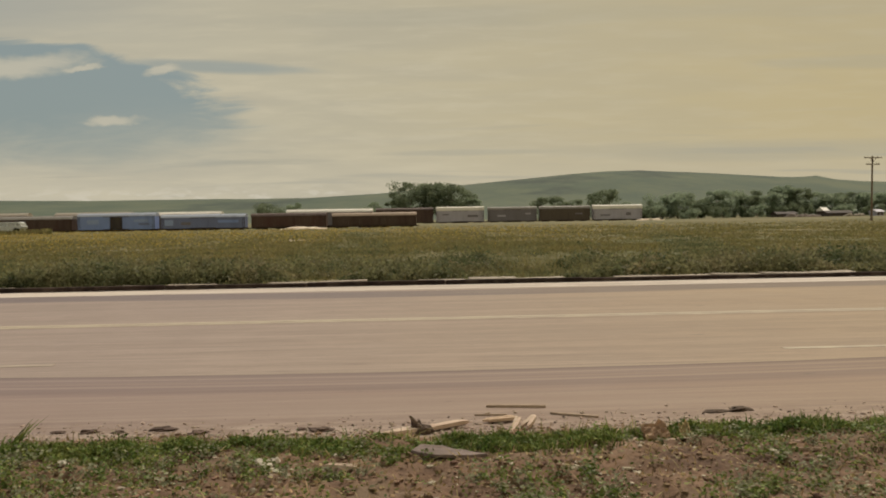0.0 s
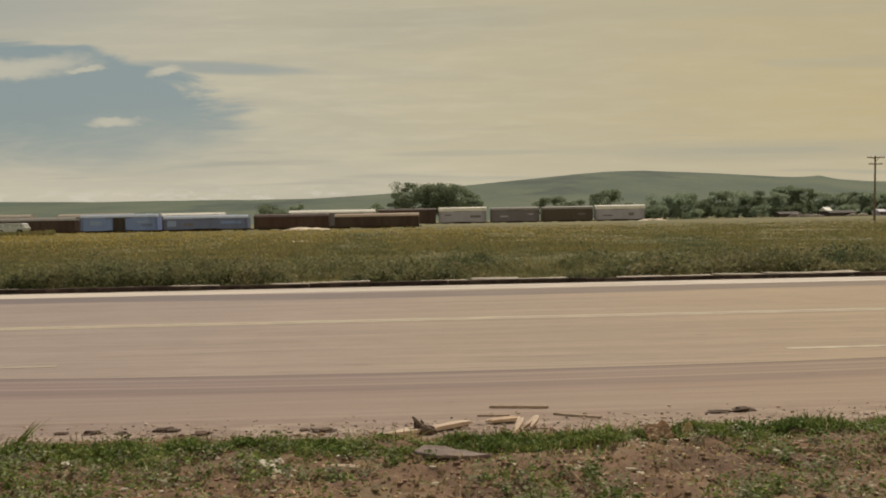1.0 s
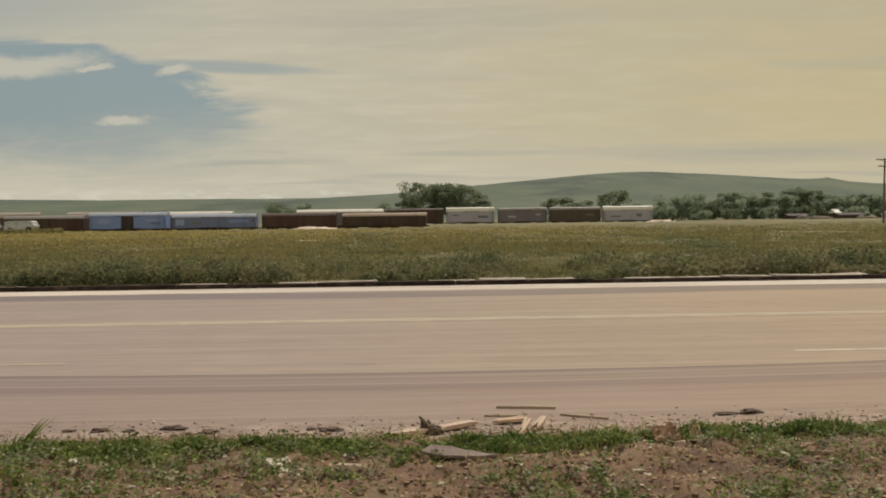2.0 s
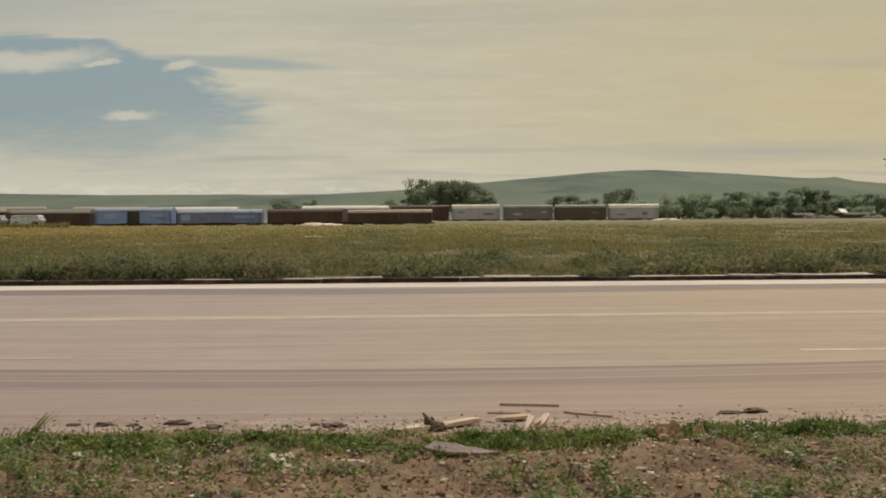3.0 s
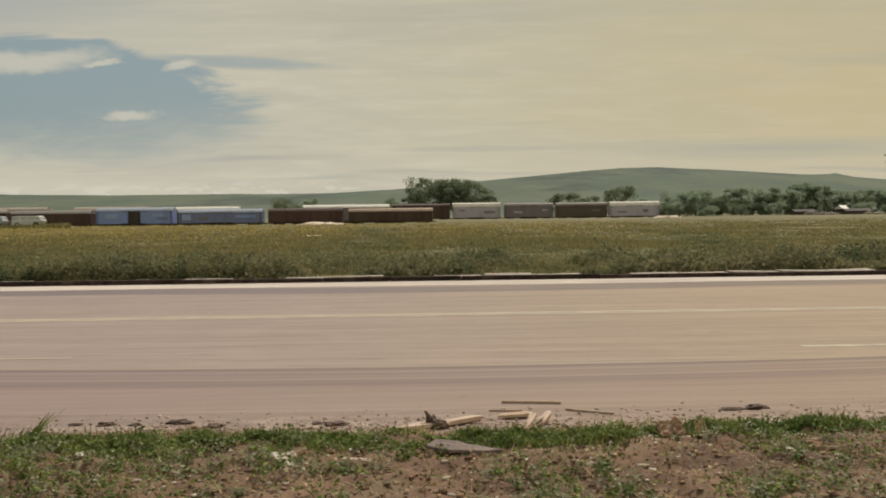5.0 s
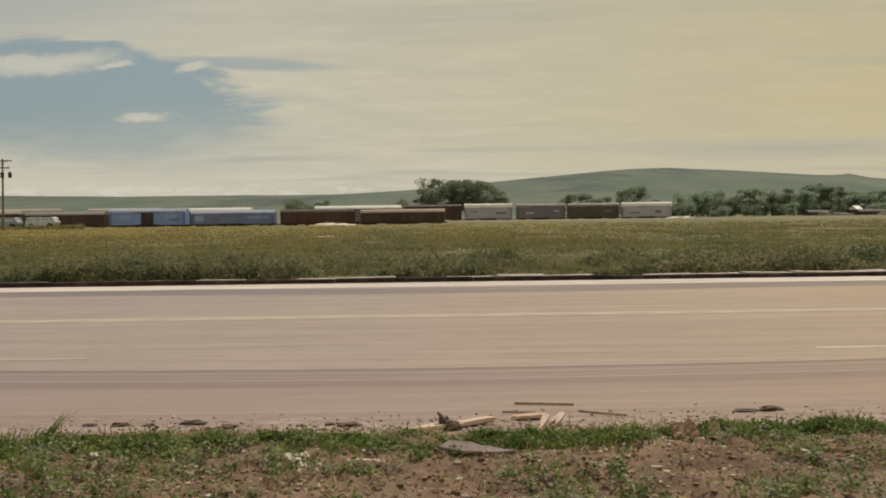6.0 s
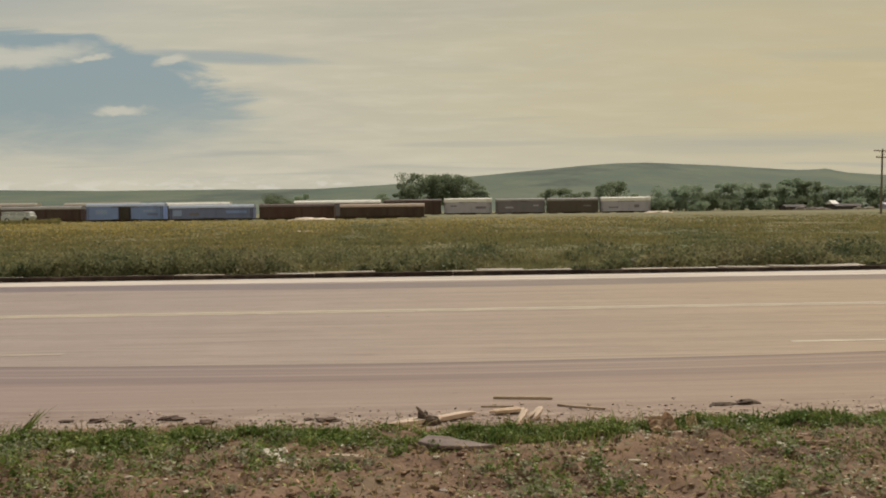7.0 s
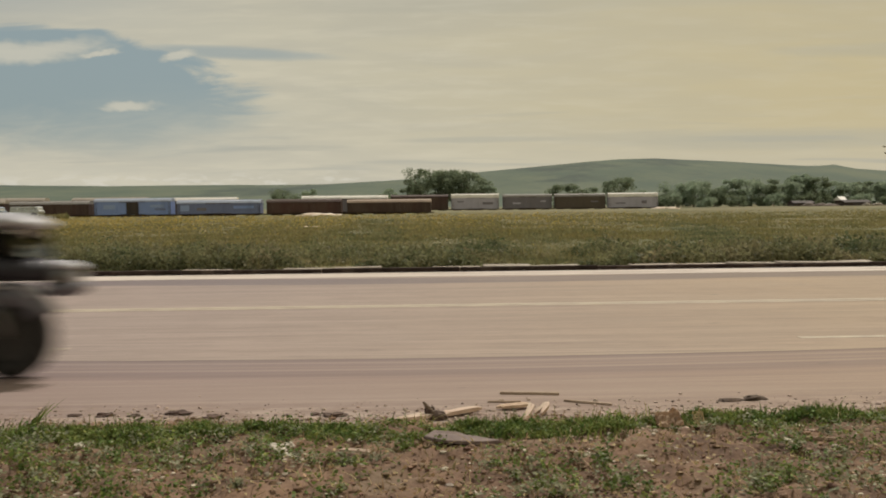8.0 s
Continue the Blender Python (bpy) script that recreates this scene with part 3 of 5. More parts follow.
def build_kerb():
    kerb = tagged(new("kerb"), "dark tar-stained concrete kerb below the weeds, shade put into its colour", "kerb", kind="structure")
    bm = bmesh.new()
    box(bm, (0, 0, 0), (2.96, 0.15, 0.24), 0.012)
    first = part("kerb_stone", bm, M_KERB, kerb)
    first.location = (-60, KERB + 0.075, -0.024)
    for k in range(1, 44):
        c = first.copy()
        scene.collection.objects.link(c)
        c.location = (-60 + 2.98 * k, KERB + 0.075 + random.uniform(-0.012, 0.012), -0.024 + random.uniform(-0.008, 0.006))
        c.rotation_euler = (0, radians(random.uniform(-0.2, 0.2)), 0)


build_kerb()


def build_paving():
    paving = tagged(new("paving_strip"), "pale broken concrete paving strip behind the kerb", "paving", kind="structure")
    bm = bmesh.new()
    box(bm, (0, 0, 0), (1.04, 0.50, 0.10), 0.014)
    first = part("paving_slab", bm, M_CONC, paving)
    first.location = (-60, KERB + 0.46, 0.036)
    for k in range(1, 120):
        if random.random() < 0.16:
            continue
        c = first.copy()
        scene.collection.objects.link(c)
        c.location = (-60 + 1.09 * k + random.uniform(-0.02, 0.02), KERB + 0.46 + random.uniform(-0.05, 0.03), 0.036 + random.uniform(-0.022, 0.022))
        c.rotation_euler = (radians(random.uniform(-2, 2)), radians(random.uniform(-1.2, 1.2)), radians(random.uniform(-2, 2)))


build_paving()


# ---- grass and weeds ----
def blades(base, height, width, lean=0.35, two=True):
    """Tapered bent blades as one mesh of loose pieces."""
    n = len(base)
    a = np.random.rand(n) * 2 * np.pi
    side = np.stack([np.cos(a), np.sin(a), 0 * a], -1) * width[:, None] / 2
    b = np.random.rand(n) * 2 * np.pi
    tilt = np.stack([np.cos(b), np.sin(b), 0 * b], -1) * (height * lean * np.random.rand(n))[:, None]
    up = np.stack([0 * a, 0 * a, height], -1)
    if two:
        mid = base + up * 0.55 + tilt * 0.35
        v = np.stack([base - side, base + side, mid + side * 0.8, mid - side * 0.8, base + up + tilt], 1).reshape(-1, 3)
        k = np.arange(n) * 5
        faces = np.stack([k, k + 1, k + 2, k + 3], -1).tolist() + np.stack([k + 3, k + 2, k + 4], -1).tolist()
    else:
        v = np.stack([base - side, base + side, base + up + tilt], 1).reshape(-1, 3)
        k = np.arange(n) * 3
        faces = np.stack([k, k + 1, k + 2], -1).tolist()
    return v, faces


def leaves(centre, size, flat=0.0):
    """Four-cornered leaves turned every way."""
    n = len(centre)
    d = np.random.normal(size=(n, 3))
    d /= np.linalg.norm(d, axis=1)[:, None]
    e = np.random.normal(size=(n, 3))
    if flat:
        d[:, 2] *= 1 - flat
        e[:, 2] *= 1 - flat
    e -= d * (d * e).sum(1)[:, None] / (d * d).sum(1)[:, None]
    e /= np.linalg.norm(e, axis=1)[:, None]
    d, e = d * size[:, None] * 0.7, e * size[:, None] * 0.4
    v = np.stack([centre - d, centre + e, centre + d, centre - e], 1).reshape(-1, 3)
    k = np.arange(n) * 4
    return v, np.stack([k, k + 1, k + 2, k + 3], -1).tolist()


def on_ground(x, y):
    return np.stack([x, y, ground_z(x, y)], -1)


def grow_verge():
    # the green band along the road
    n = 44000
    x = np.random.uniform(-7, 7, n)
    step = 0.17 * smooth01(0.6, 2.2, x)
    y = 5.94 + step + np.random.normal(0, 0.15, n) + 0.04 * np.sin(x * 1.3)
    keep = (rough_noise(x * 1.9, y * 2.6, 51) + 0.22 * np.exp(-((y - 6.04 - step) / 0.16) ** 2) > 0.58) & (y < 6.11 + step + 0.26 * (rough_noise(x * 1.5, y * 0, 5) - 0.5))
    x, y = x[keep], y[keep]
    n = len(x)
    v, f = blades(on_ground(x, y), np.random.uniform(0.025, 0.072, n), np.random.uniform(0.006, 0.013, n), 1.3)
    tagged(obj_from("grass", v, f, M_GRASS), "short bright green grass along the road edge", "grass", kind="stuff")
    # broad-leaved weeds: thick in the band, then rosettes set apart on the bare earth
    n = 11000
    x, y = np.random.uniform(-6, 6, n), np.random.uniform(5.5, 6.36, n)
    step = 0.17 * smooth01(0.6, 2.2, x)
    thick = rough_noise(x * 2.6, y * 3.2, 61) + 0.30 * (rough_noise(x * 8, y * 8, 66) - 0.5)
    keep = (y < 6.10 + step) & (y > 5.74 + step + 0.24 * (rough_noise(x * 1.9, y * 0, 69) - 0.5)) & (thick > 0.39) & ~((np.abs(x - 0.32) < 0.28) & (y < 5.72))
    x, y = x[keep], y[keep]
    k = 9
    base = np.repeat(on_ground(x, y), k, 0)
    base[:, :2] += np.random.normal(0, 0.022, (len(base), 2))
    base[:, 2] += np.random.uniform(0.004, 0.070, len(base)) * np.repeat(0.25 + 0.9 * rough_noise(x * 5, y * 5, 68), k)
    v, f = leaves(base, np.random.uniform(0.009, 0.026, len(base)), 0.4)
    tagged(obj_from("weeds", v, f, M_GRASS), "low broad-leaved green weeds along the road edge", "weeds", kind="stuff")
    n = 1500
    x, y = np.random.uniform(-5, 5, n), np.random.uniform(4.3, 5.95, n)
    where = rough_noise(x * 1.5, y * 2.0, 63)
    bare = ((x > 0.3) & (x < 1.9) & (y > 5.15)) | ((x < -1.7) & (y > 5.2))
    keep = where > np.where(bare, 0.58, np.where((x > 1.9) & (y < 5.55), 0.38, 0.46))
    x, y = x[keep], y[keep]
    wide = np.random.uniform(0.020, 0.075, len(x)) * np.where((x > 1.9) & (y < 5.4), 1.3, 1.0)
    for pale, mat, name, label in ((0, M_GRASS, "rosette_weeds", "small green weed rosettes set apart on bare earth"), (1, M_PALELEAF, "pale_rosettes", "grey-green weed rosettes set apart on bare earth")):
        who = (np.arange(len(x)) % 5 < 2) == bool(pale)
        k = 34
        base = np.repeat(on_ground(x[who], y[who]), k, 0)
        r = np.repeat(wide[who], k)
        base[:, :2] += np.random.normal(0, 1, (len(base), 2)) * r[:, None] * 0.62
        base[:, 2] += np.random.uniform(0.1, 1.7, len(base)) * r
        v, f = leaves(base, np.random.uniform(0.010, 0.026, len(base)), 0.45)
        tagged(obj_from(name, v, f, mat), label, "weeds", kind="stuff")
    # dry stalks
    n = 9000
    x, y = np.random.uniform(-6, 6, n), np.random.uniform(4.2, 6.3, n)
    base = on_ground(x, y) + np.array([0, 0, 0.012])
    v, f = leaves(base, np.random.uniform(0.008, 0.034, n), 0.6)
    tagged(obj_from("dead_leaves", v, f, M_STRAW), "small dry leaf scraps scattered over bare earth", "leaf litter", kind="stuff")
    n = 6000
    x, y = np.random.uniform(-6, 6, n), np.random.uniform(4.2, 6.2, n)
    keep = rough_noise(x * 3, y * 3, 67) > 0.50
    x, y = x[keep], y[keep]
    n = len(x)
    base = on_ground(x, y) + np.array([0, 0, 0.014])
    v, f = leaves(base, np.random.uniform(0.010, 0.030, n), 0.5)
    tagged(obj_from("seedlings", v, f, M_GRASS), "tiny green seedlings scattered over bare earth", "weeds", kind="stuff")
    n = 3600
    x, y = np.random.uniform(-6, 6, n), np.random.uniform(4.2, 6.6, n)
    base = on_ground(x, y)
    base[:, 2] += 0.012
    v, f = blades(base, np.random.uniform(0.02, 0.06, n), np.random.uniform(0.005, 0.012, n), 3.0)
    tagged(obj_from("dry_grass", v, f, M_STRAW), "dry straw-coloured stalks lying on bare earth", "dry grass", kind="stuff")


grow_verge()


def verge_stalks():
    n = 520
    x = np.random.uniform(-4.5, 5, n)
    y = 6.09 + 0.17 * smooth01(0.6, 2.2, x) + np.random.normal(0, 0.07, n)
    for k, (mat, name, label) in enumerate(((M_GRASS, "grass_stalks", "thin green grass stalks at the road edge"), (M_STRAW, "dry_stalks", "thin dry grass stalks at the road edge"))):
        who = np.arange(n) % 2 == k
        v, f = blades(on_ground(x[who], y[who]), np.random.uniform(0.05, 0.12, who.sum()), np.full(who.sum(), 0.007), 0.7)
        tagged(obj_from(name, v, f, mat), label, "grass", kind="stuff")


verge_stalks()


def tall_tuft(x, y, n, h, spread, lean_x):
    base = on_ground(np.random.normal(x, spread, n), np.random.normal(y, spread, n))
    v, f = blades(base, np.random.uniform(0.4, 1.0, n) * h, np.random.uniform(0.006, 0.012, n), 0.5)
    v = np.asarray(v)
    v[:, 0] += (v[:, 2] - v[:, 2].min()) * lean_x
    tagged(obj_from("grass_tuft", v, f, M_GRASS), "tall leaning tuft of green grass at the road edge", "grass tuft", kind="stuff")


tall_tuft(-2.46, 6.20, 26, 0.22, 0.016, 0.80)
tall_tuft(-2.50, 6.16, 50, 0.12, 0.06, 0.50)
tall_tuft(-0.02, 5.78, 90, 0.07, 0.06, 0.0)
tall_tuft(-2.68, 6.02, 170, 0.12, 0.13, 0.15)
tall_tuft(2.25, 6.45, 130, 0.11, 0.10, 0.0)


def grow_field():
    # leafy weeds in uneven clumps just behind the kerb, some of them over the paving
    n = 7600
    x, y = np.random.uniform(-22, 24, n), SOIL - 0.22 + np.abs(np.random.normal(0, 2.9, n))
    lump_ = rough_noise(x * 0.55, y * 0.45, 71)
    keep = lump_ + 0.30 * (rough_noise(x * 2.4, y * 1.6, 73) - 0.5) > 0.40 + 0.03 * np.clip(y - 24, 0, 8)
    x, y, lump_ = x[keep], y[keep], lump_[keep]
    n = len(x)
    tall = 0.06 + 1.9 * np.clip(lump_ - 0.44, 0, 1) * np.random.uniform(0.4, 1.0, n) + 0.10 * np.random.rand(n)
    dark = rough_noise(x * 0.9, y * 0.7, 77) > 0.42
    for who, mat, name, label in ((dark, M_WEED, "tall_weeds", "dark green weeds in clumps behind the kerb"), (~dark, M_PALEWEED, "pale_weeds", "pale olive weeds in clumps behind the kerb")):
        k = 30
        base = np.repeat(on_ground(x[who], y[who]), k, 0)
        t = np.random.rand(len(base))
        base[:, 2] += t * np.repeat(tall[who], k)
        base[:, :2] += np.random.normal(0, 0.12, (len(base), 2)) * (1.2 - 0.6 * t)[:, None]
        v, f = leaves(base, np.random.uniform(0.03, 0.085, len(base)))
        tagged(obj_from(name, v, f, mat), label, "weeds", kind="stuff")
    n = 7000
    x, y = np.random.uniform(-24, 26, n), SOIL - 0.20 + np.abs(np.random.normal(0, 3.5, n))
    v, f = blades(on_ground(x, y), np.random.uniform(0.10, 0.46, n) * (0.4 + rough_noise(x * 0.7, y * 0.7, 75)), np.random.uniform(0.010, 0.024, n), 1.1)
    tagged(obj_from("weed_stalks", v, f, M_MEADOW), "olive grass stalks among the weeds behind the kerb", "weeds", kind="stuff")
    # the meadow: low tufts in uneven patches, wider spaced with distance
    n = 92000
    w = 1 / np.random.uniform(1 / 196, 1 / 22.5, n)
    u = np.random.uniform(-1, 1, n) * (0.62 * w + 18)
    patch = rough_noise(u / 5, w / 7, 81)
    p = np.array([RIGHT.x, RIGHT.y])[None] * u[:, None] + np.array([AHEAD.x, AHEAD.y])[None] * w[:, None]
    keep = (p[:, 1] > SOIL + 0.1) & (patch > 0.12)
    p, w, patch, u = p[keep], w[keep], patch[keep], u[keep]
    h = (0.03 + 0.34 * np.clip(patch - 0.25, 0, 1)) * np.random.uniform(0.6, 1.2, len(w)) * (1 - 0.35 * smooth01(60, 180, w))
    green = rough_noise(u / (0.06 * w + 1), w / (0.16 * w + 1), 91) + np.random.normal(0, 0.04, len(w)) > 0.47 + np.clip((w - 26) / 140, 0, 0.32)
    for who, mat, name, label in ((green, M_WEED, "meadow_weeds", "green weed clumps through the meadow"), (~green, M_MEADOW, "meadow", "olive and yellow meadow grass")):
        b = np.repeat(on_ground(p[who, 0], p[who, 1]), 4, 0)
        ww = np.repeat(w[who], 4)
        b[:, :2] += np.random.normal(0, 1, (len(b), 2)) * (0.06 + 0.0022 * ww)[:, None]
        v, f = blades(b, np.repeat(h[who], 4) * np.random.uniform(0.5, 1.1, len(b)), (0.022 + 0.0014 * ww), 1.2, two=False)
        tagged(obj_from(name, v, f, mat), label, "meadow", kind="stuff")
    # yellow blooms, most of them far off and towards the boxcars with the vans
    n = 130000
    w = 1 / np.random.uniform(1 / 190, 1 / 25, n)
    s = np.random.uniform(-1, 1, n) * (0.6 + 14 / w)
    keep = (np.random.rand(n) < np.clip(0.45 - 1.5 * s, 0.05, 1.0) * np.clip((w - 42) / 50, 0.01, 1)) & (rough_noise(s * 22, w / 12, 101) > 0.36)
    w, s = w[keep], s[keep]
    c = on_ground(RIGHT.x * s * w + AHEAD.x * w, RIGHT.y * s * w + AHEAD.y * w)
    c[:, 2] += np.random.uniform(0.08, 0.30, len(w))
    v, f = leaves(c, 0.028 + 0.0009 * w, 0.3)
    tagged(obj_from("yellow_flowers", v, f, M_BLOOM), "yellow wild flowers over the meadow", "flowers", kind="stuff")
    # ranker growth at the far edge, in front of the parked vans
    n = 2600
    w = np.random.uniform(163, 171, n)
    u = across(np.random.uniform(-260, 96, n), w)
    h = np.random.uniform(0.4, 1.0, n) * (0.45 + 0.9 * rough_noise(u / 3, w / 9, 103))
    v, f = blades(on_ground(RIGHT.x * u + AHEAD.x * w, RIGHT.y * u + AHEAD.y * w), h, np.full(n, 0.30), 0.6)
    tagged(obj_from("rank_grass", v, f, M_MEADOW), "rank olive grass in front of parked vans", "meadow", kind="stuff")


grow_field()


# ---- rolling stock ----
def build_track(w, u0, u1, name):
    bed = tagged(new(name), "ballasted railway track with rusty rails", "railway track", kind="structure")
    bed.matrix_world = pose(*spot(0, w, 0), 0, 0, AIM)
    bm = bmesh.new()
    prism(bm, [(-2.2, -1.30), (2.2, -1.30), (1.5, -1.13), (-1.5, -1.13)], u0, u1)
    bmesh.ops.rotate(bm, matrix=Matrix.Rotation(radians(-90), 3, "Z"), verts=bm.verts)
    part("ballast", bm, M_GRAVEL, bed)
    for y in (-0.72, 0.72):
        bm = bmesh.new()
        box(bm, ((u0 + u1) / 2, y, -1.075), (u1 - u0, 0.07, 0.15))
        part("rail", bm, M_STEEL, bed)


RAIL = -1.0


def build_wheelset():
    bm = bmesh.new()
    for y in (-0.72, 0.72):
        rod(bm, (0, y - 0.06, 0.42), (0, y + 0.06, 0.42), 0.42, seg=18)
    rod(bm, (0, -0.8, 0.42), (0, 0.8, 0.42), 0.08, seg=8)
    me = bpy.data.meshes.new("wheelset")
    bm.to_mesh(me)
    bm.free()
    me.materials.append(M_STEEL)
    return me


WHEELSET = build_wheelset()


def boxcar(x0, x1, w, top, side, roof, label, door_mat=None, ribs=14, drop=0.70, marks=None, group="freight cars in the yard"):
    """A freight car between two bearings at the distance w; top: height of the roof over the rails."""
    u0, u1 = across(x0, w), across(x1, w)
    long = u1 - u0 - 0.9
    car = tagged(new("boxcar"), label, "boxcar", group=group)
    car.matrix_world = pose(*spot((u0 + u1) / 2, w, RAIL), 0, 0, AIM)
    top += 0.53
    wide, floor, eave = 3.0, 1.05, top - drop
    bm = bmesh.new()
    box(bm, (0, 0, (floor + eave) / 2), (long, wide, eave - floor), 0.03)
    for s in (-1, 1):
        for k in range(ribs + 1):
            x = -long / 2 + 0.1 + (long - 0.2) * k / ribs
            box(bm, (x, s * (wide / 2 + 0.02), (floor + eave) / 2), (0.09, 0.07, eave - floor - 0.06))
        box(bm, (0, s * (wide / 2 + 0.03), floor + 0.09), (long, 0.10, 0.20))
    part("body", bm, side, car)
    bm = bmesh.new()
    prism(bm, [(-wide / 2 - 0.09, eave), (wide / 2 + 0.09, eave), (wide / 2 + 0.09, eave + 0.08), (wide / 2 - 0.22, eave + drop - 0.26), (0.85, top - 0.10), (0.35, top - 0.02), (-0.35, top - 0.02), (-0.85, top - 0.10), (-wide / 2 + 0.22, eave + drop - 0.26), (-wide / 2 - 0.09, eave + 0.08)], -long / 2 - 0.06, long / 2 + 0.06)
    bmesh.ops.rotate(bm, matrix=Matrix.Rotation(radians(90), 3, "Z"), verts=bm.verts)
    for k in range(12):
        box(bm, (-long / 2 + long * (k + 0.5) / 12, 0, top - 0.15), (0.08, wide * 0.80, 0.10))
    part("roof", bm, roof, car)
    bm = bmesh.new()
    box(bm, (0, 0, top + 0.05), (long + 0.3, 0.5, 0.05))
    part("running_board", bm, roof, car)
    for s in (-1, 1):
        bm = bmesh.new()
        box(bm, (0, s * (wide / 2 + 0.07), (floor + eave) / 2 - 0.02), (2.5, 0.08, eave - floor - 0.16), 0.02)
        for z in (0.25, 0.5, 0.75):
            box(bm, (0, s * (wide / 2 + 0.12), floor + (eave - floor) * z), (2.4, 0.05, 0.07))
        door = part("door", bm, door_mat or side, car)
        for z in (eave - 0.02, floor + 0.06):
            bm = bmesh.new()
            box(bm, (0, s * (wide / 2 + 0.13), z), (5.2, 0.08, 0.09))
            part("door_rail", bm, M_STEEL, car)
    # faded lettering, too worn to read, as plain bars
    for mat, x, z, size in marks or ():
        bm = bmesh.new()
        box(bm, (x * long, -wide / 2 - 0.06, floor + (eave - floor) * z), (size[0], 0.01, size[1]))
        part("faded_lettering", bm, mat, car, "worn painted lettering as a plain bar")
    bm = bmesh.new()
    box(bm, (0, 0, 0.92), (long + 0.2, 0.7, 0.30))
    box(bm, (0, 0, 0.70), (long * 0.35, 1.8, 0.34))
    for s in (-1, 1):
        box(bm, (s * (long / 2 + 0.3), 0, 0.86), (0.62, 0.24, 0.24), 0.04)
    part("underframe", bm, M_STEEL, car)
    for s in (-1, 1):
        bm = bmesh.new()
        for y in (-1.0, 1.0):
            box(bm, (s * (long / 2 - 1.9), y, 0.50), (2.3, 0.14, 0.34), 0.05)
        box(bm, (s * (long / 2 - 1.9), 0, 0.62), (0.4, 2.1, 0.3))
        truck = part("bogie", bm, M_STEEL, car)
        for d in (-0.85, 0.85):
            o = new("wheelset", WHEELSET)
            o.parent = truck
            o.location = (s * (long / 2 - 1.9) + d, 0, 0)
        bm = bmesh.new()
        for x in (0.12, 0.52):
            box(bm, (s * (long / 2 - x), -wide / 2 - 0.10, (floor + eave) / 2), (0.04, 0.04, eave - floor))
        z = floor + 0.2
        while z < eave:
            box(bm, (s * (long / 2 - 0.32), -wide / 2 - 0.10, z), (0.40, 0.03, 0.03))
            z += 0.42
        part("ladder", bm, M_STEEL, car)
    return car


P_BROWN = paint("brown_car_paint", (0.060, 0.026, 0.020))
P_RED = paint("oxide_car_paint", (0.074, 0.026, 0.018))
P_DARK = paint("dark_brown_car_paint", (0.056, 0.024, 0.015))
P_BLUE = paint("blue_car_paint", (0.235, 0.325, 0.620), 0.92)
P_GREYBLUE = paint("grey_blue_car_paint", (0.185, 0.222, 0.385), 0.88)
P_LILAC = paint("grey_car_paint", (0.20, 0.185, 0.215), 0.8)
P_OLIVE = paint("olive_brown_car_paint", (0.095, 0.072, 0.056), 0.8)
P_PALE = paint("pale_car_paint", (0.46, 0.44, 0.52), 0.88)
P_ROOF = paint("weathered_pale_roof", (0.40, 0.345, 0.29), 0.8)
P_TAN = paint("rust_dusted_roof", (0.33, 0.24, 0.175), 0.8)
P_GALV = paint("galvanised_roof", (0.27, 0.25, 0.235), 0.75)
P_WHITE = paint("white_roof", (0.74, 0.70, 0.64), 0.9)
P_MARK = paint("faded_blue_lettering", (0.30, 0.385, 0.62), 0.95)
P_SKY = paint("pale_blue_roof", (0.34, 0.38, 0.48), 0.9)
P_DOOR = paint("dark_door", (0.024, 0.016, 0.015))

build_track(200, -150, 60, "track_1")
build_track(214, -150, 60, "track_2")
build_track(300, -200, 120, "track_3")
boxcar(-150, -9, 200, 3.75, P_BROWN, P_ROOF, "brown boxcar with a pale weathered roof")
boxcar(-7, 141, 200, 3.45, P_BROWN, P_GALV, "dark brown boxcar beside a parked white van")
boxcar(143, 287, 200, 3.85, P_BLUE, P_SKY, "light blue boxcar with a dark brown sliding door", P_DOOR, 10, 0.7, ((P_MARK, 0.32, 0.66, (2.8, 0.5)), (P_GREYBLUE, 0.36, 0.40, (2.2, 0.4)), (P_MARK, -0.30, 0.60, (2.4, 0.9))))
boxcar(289, 445, 200, 3.35, P_GREYBLUE, P_SKY, "faded grey-blue boxcar with a pale roof", None, 18, 0.7, ((P_MARK, -0.40, 0.55, (1.8, 1.2)), (P_BLUE, 0.30, 0.62, (4.2, 0.6)), (P_LILAC, -0.20, 0.45, (2.0, 0.6))))
boxcar(448, 587, 200, 3.35, P_RED, P_BROWN, "dark oxide red boxcar with a brown roof")
boxcar(590, 745, 200, 3.15, P_DARK, P_TAN, "low dark brown freight car with a pale roof", None, 16)
boxcar(-70, 62, 214, 4.3, P_BROWN, P_ROOF, "brown boxcar with a pale roof on the second track")
boxcar(104, 243, 214, 4.2, P_BROWN, P_ROOF, "brown boxcar with a pale roof on the second track")
boxcar(258, 402, 214, 4.0, P_OLIVE, P_WHITE, "olive boxcar with a whitened roof on the second track")
boxcar(510, 668, 214, 4.1, P_LILAC, P_WHITE, "long grey boxcar with a pale roof on the second track")
boxcar(668, 774, 300, 5.0, P_BROWN, P_BROWN, "dark brown boxcar near cottonwood trees")
boxcar(774, 863, 300, 5.1, P_PALE, P_WHITE, "pale grey boxcar with a white roof", None, 14, 1.25, ((P_LILAC, 0.27, 0.50, (3.2, 0.7)), (P_LILAC, -0.30, 0.66, (2.0, 0.4))))
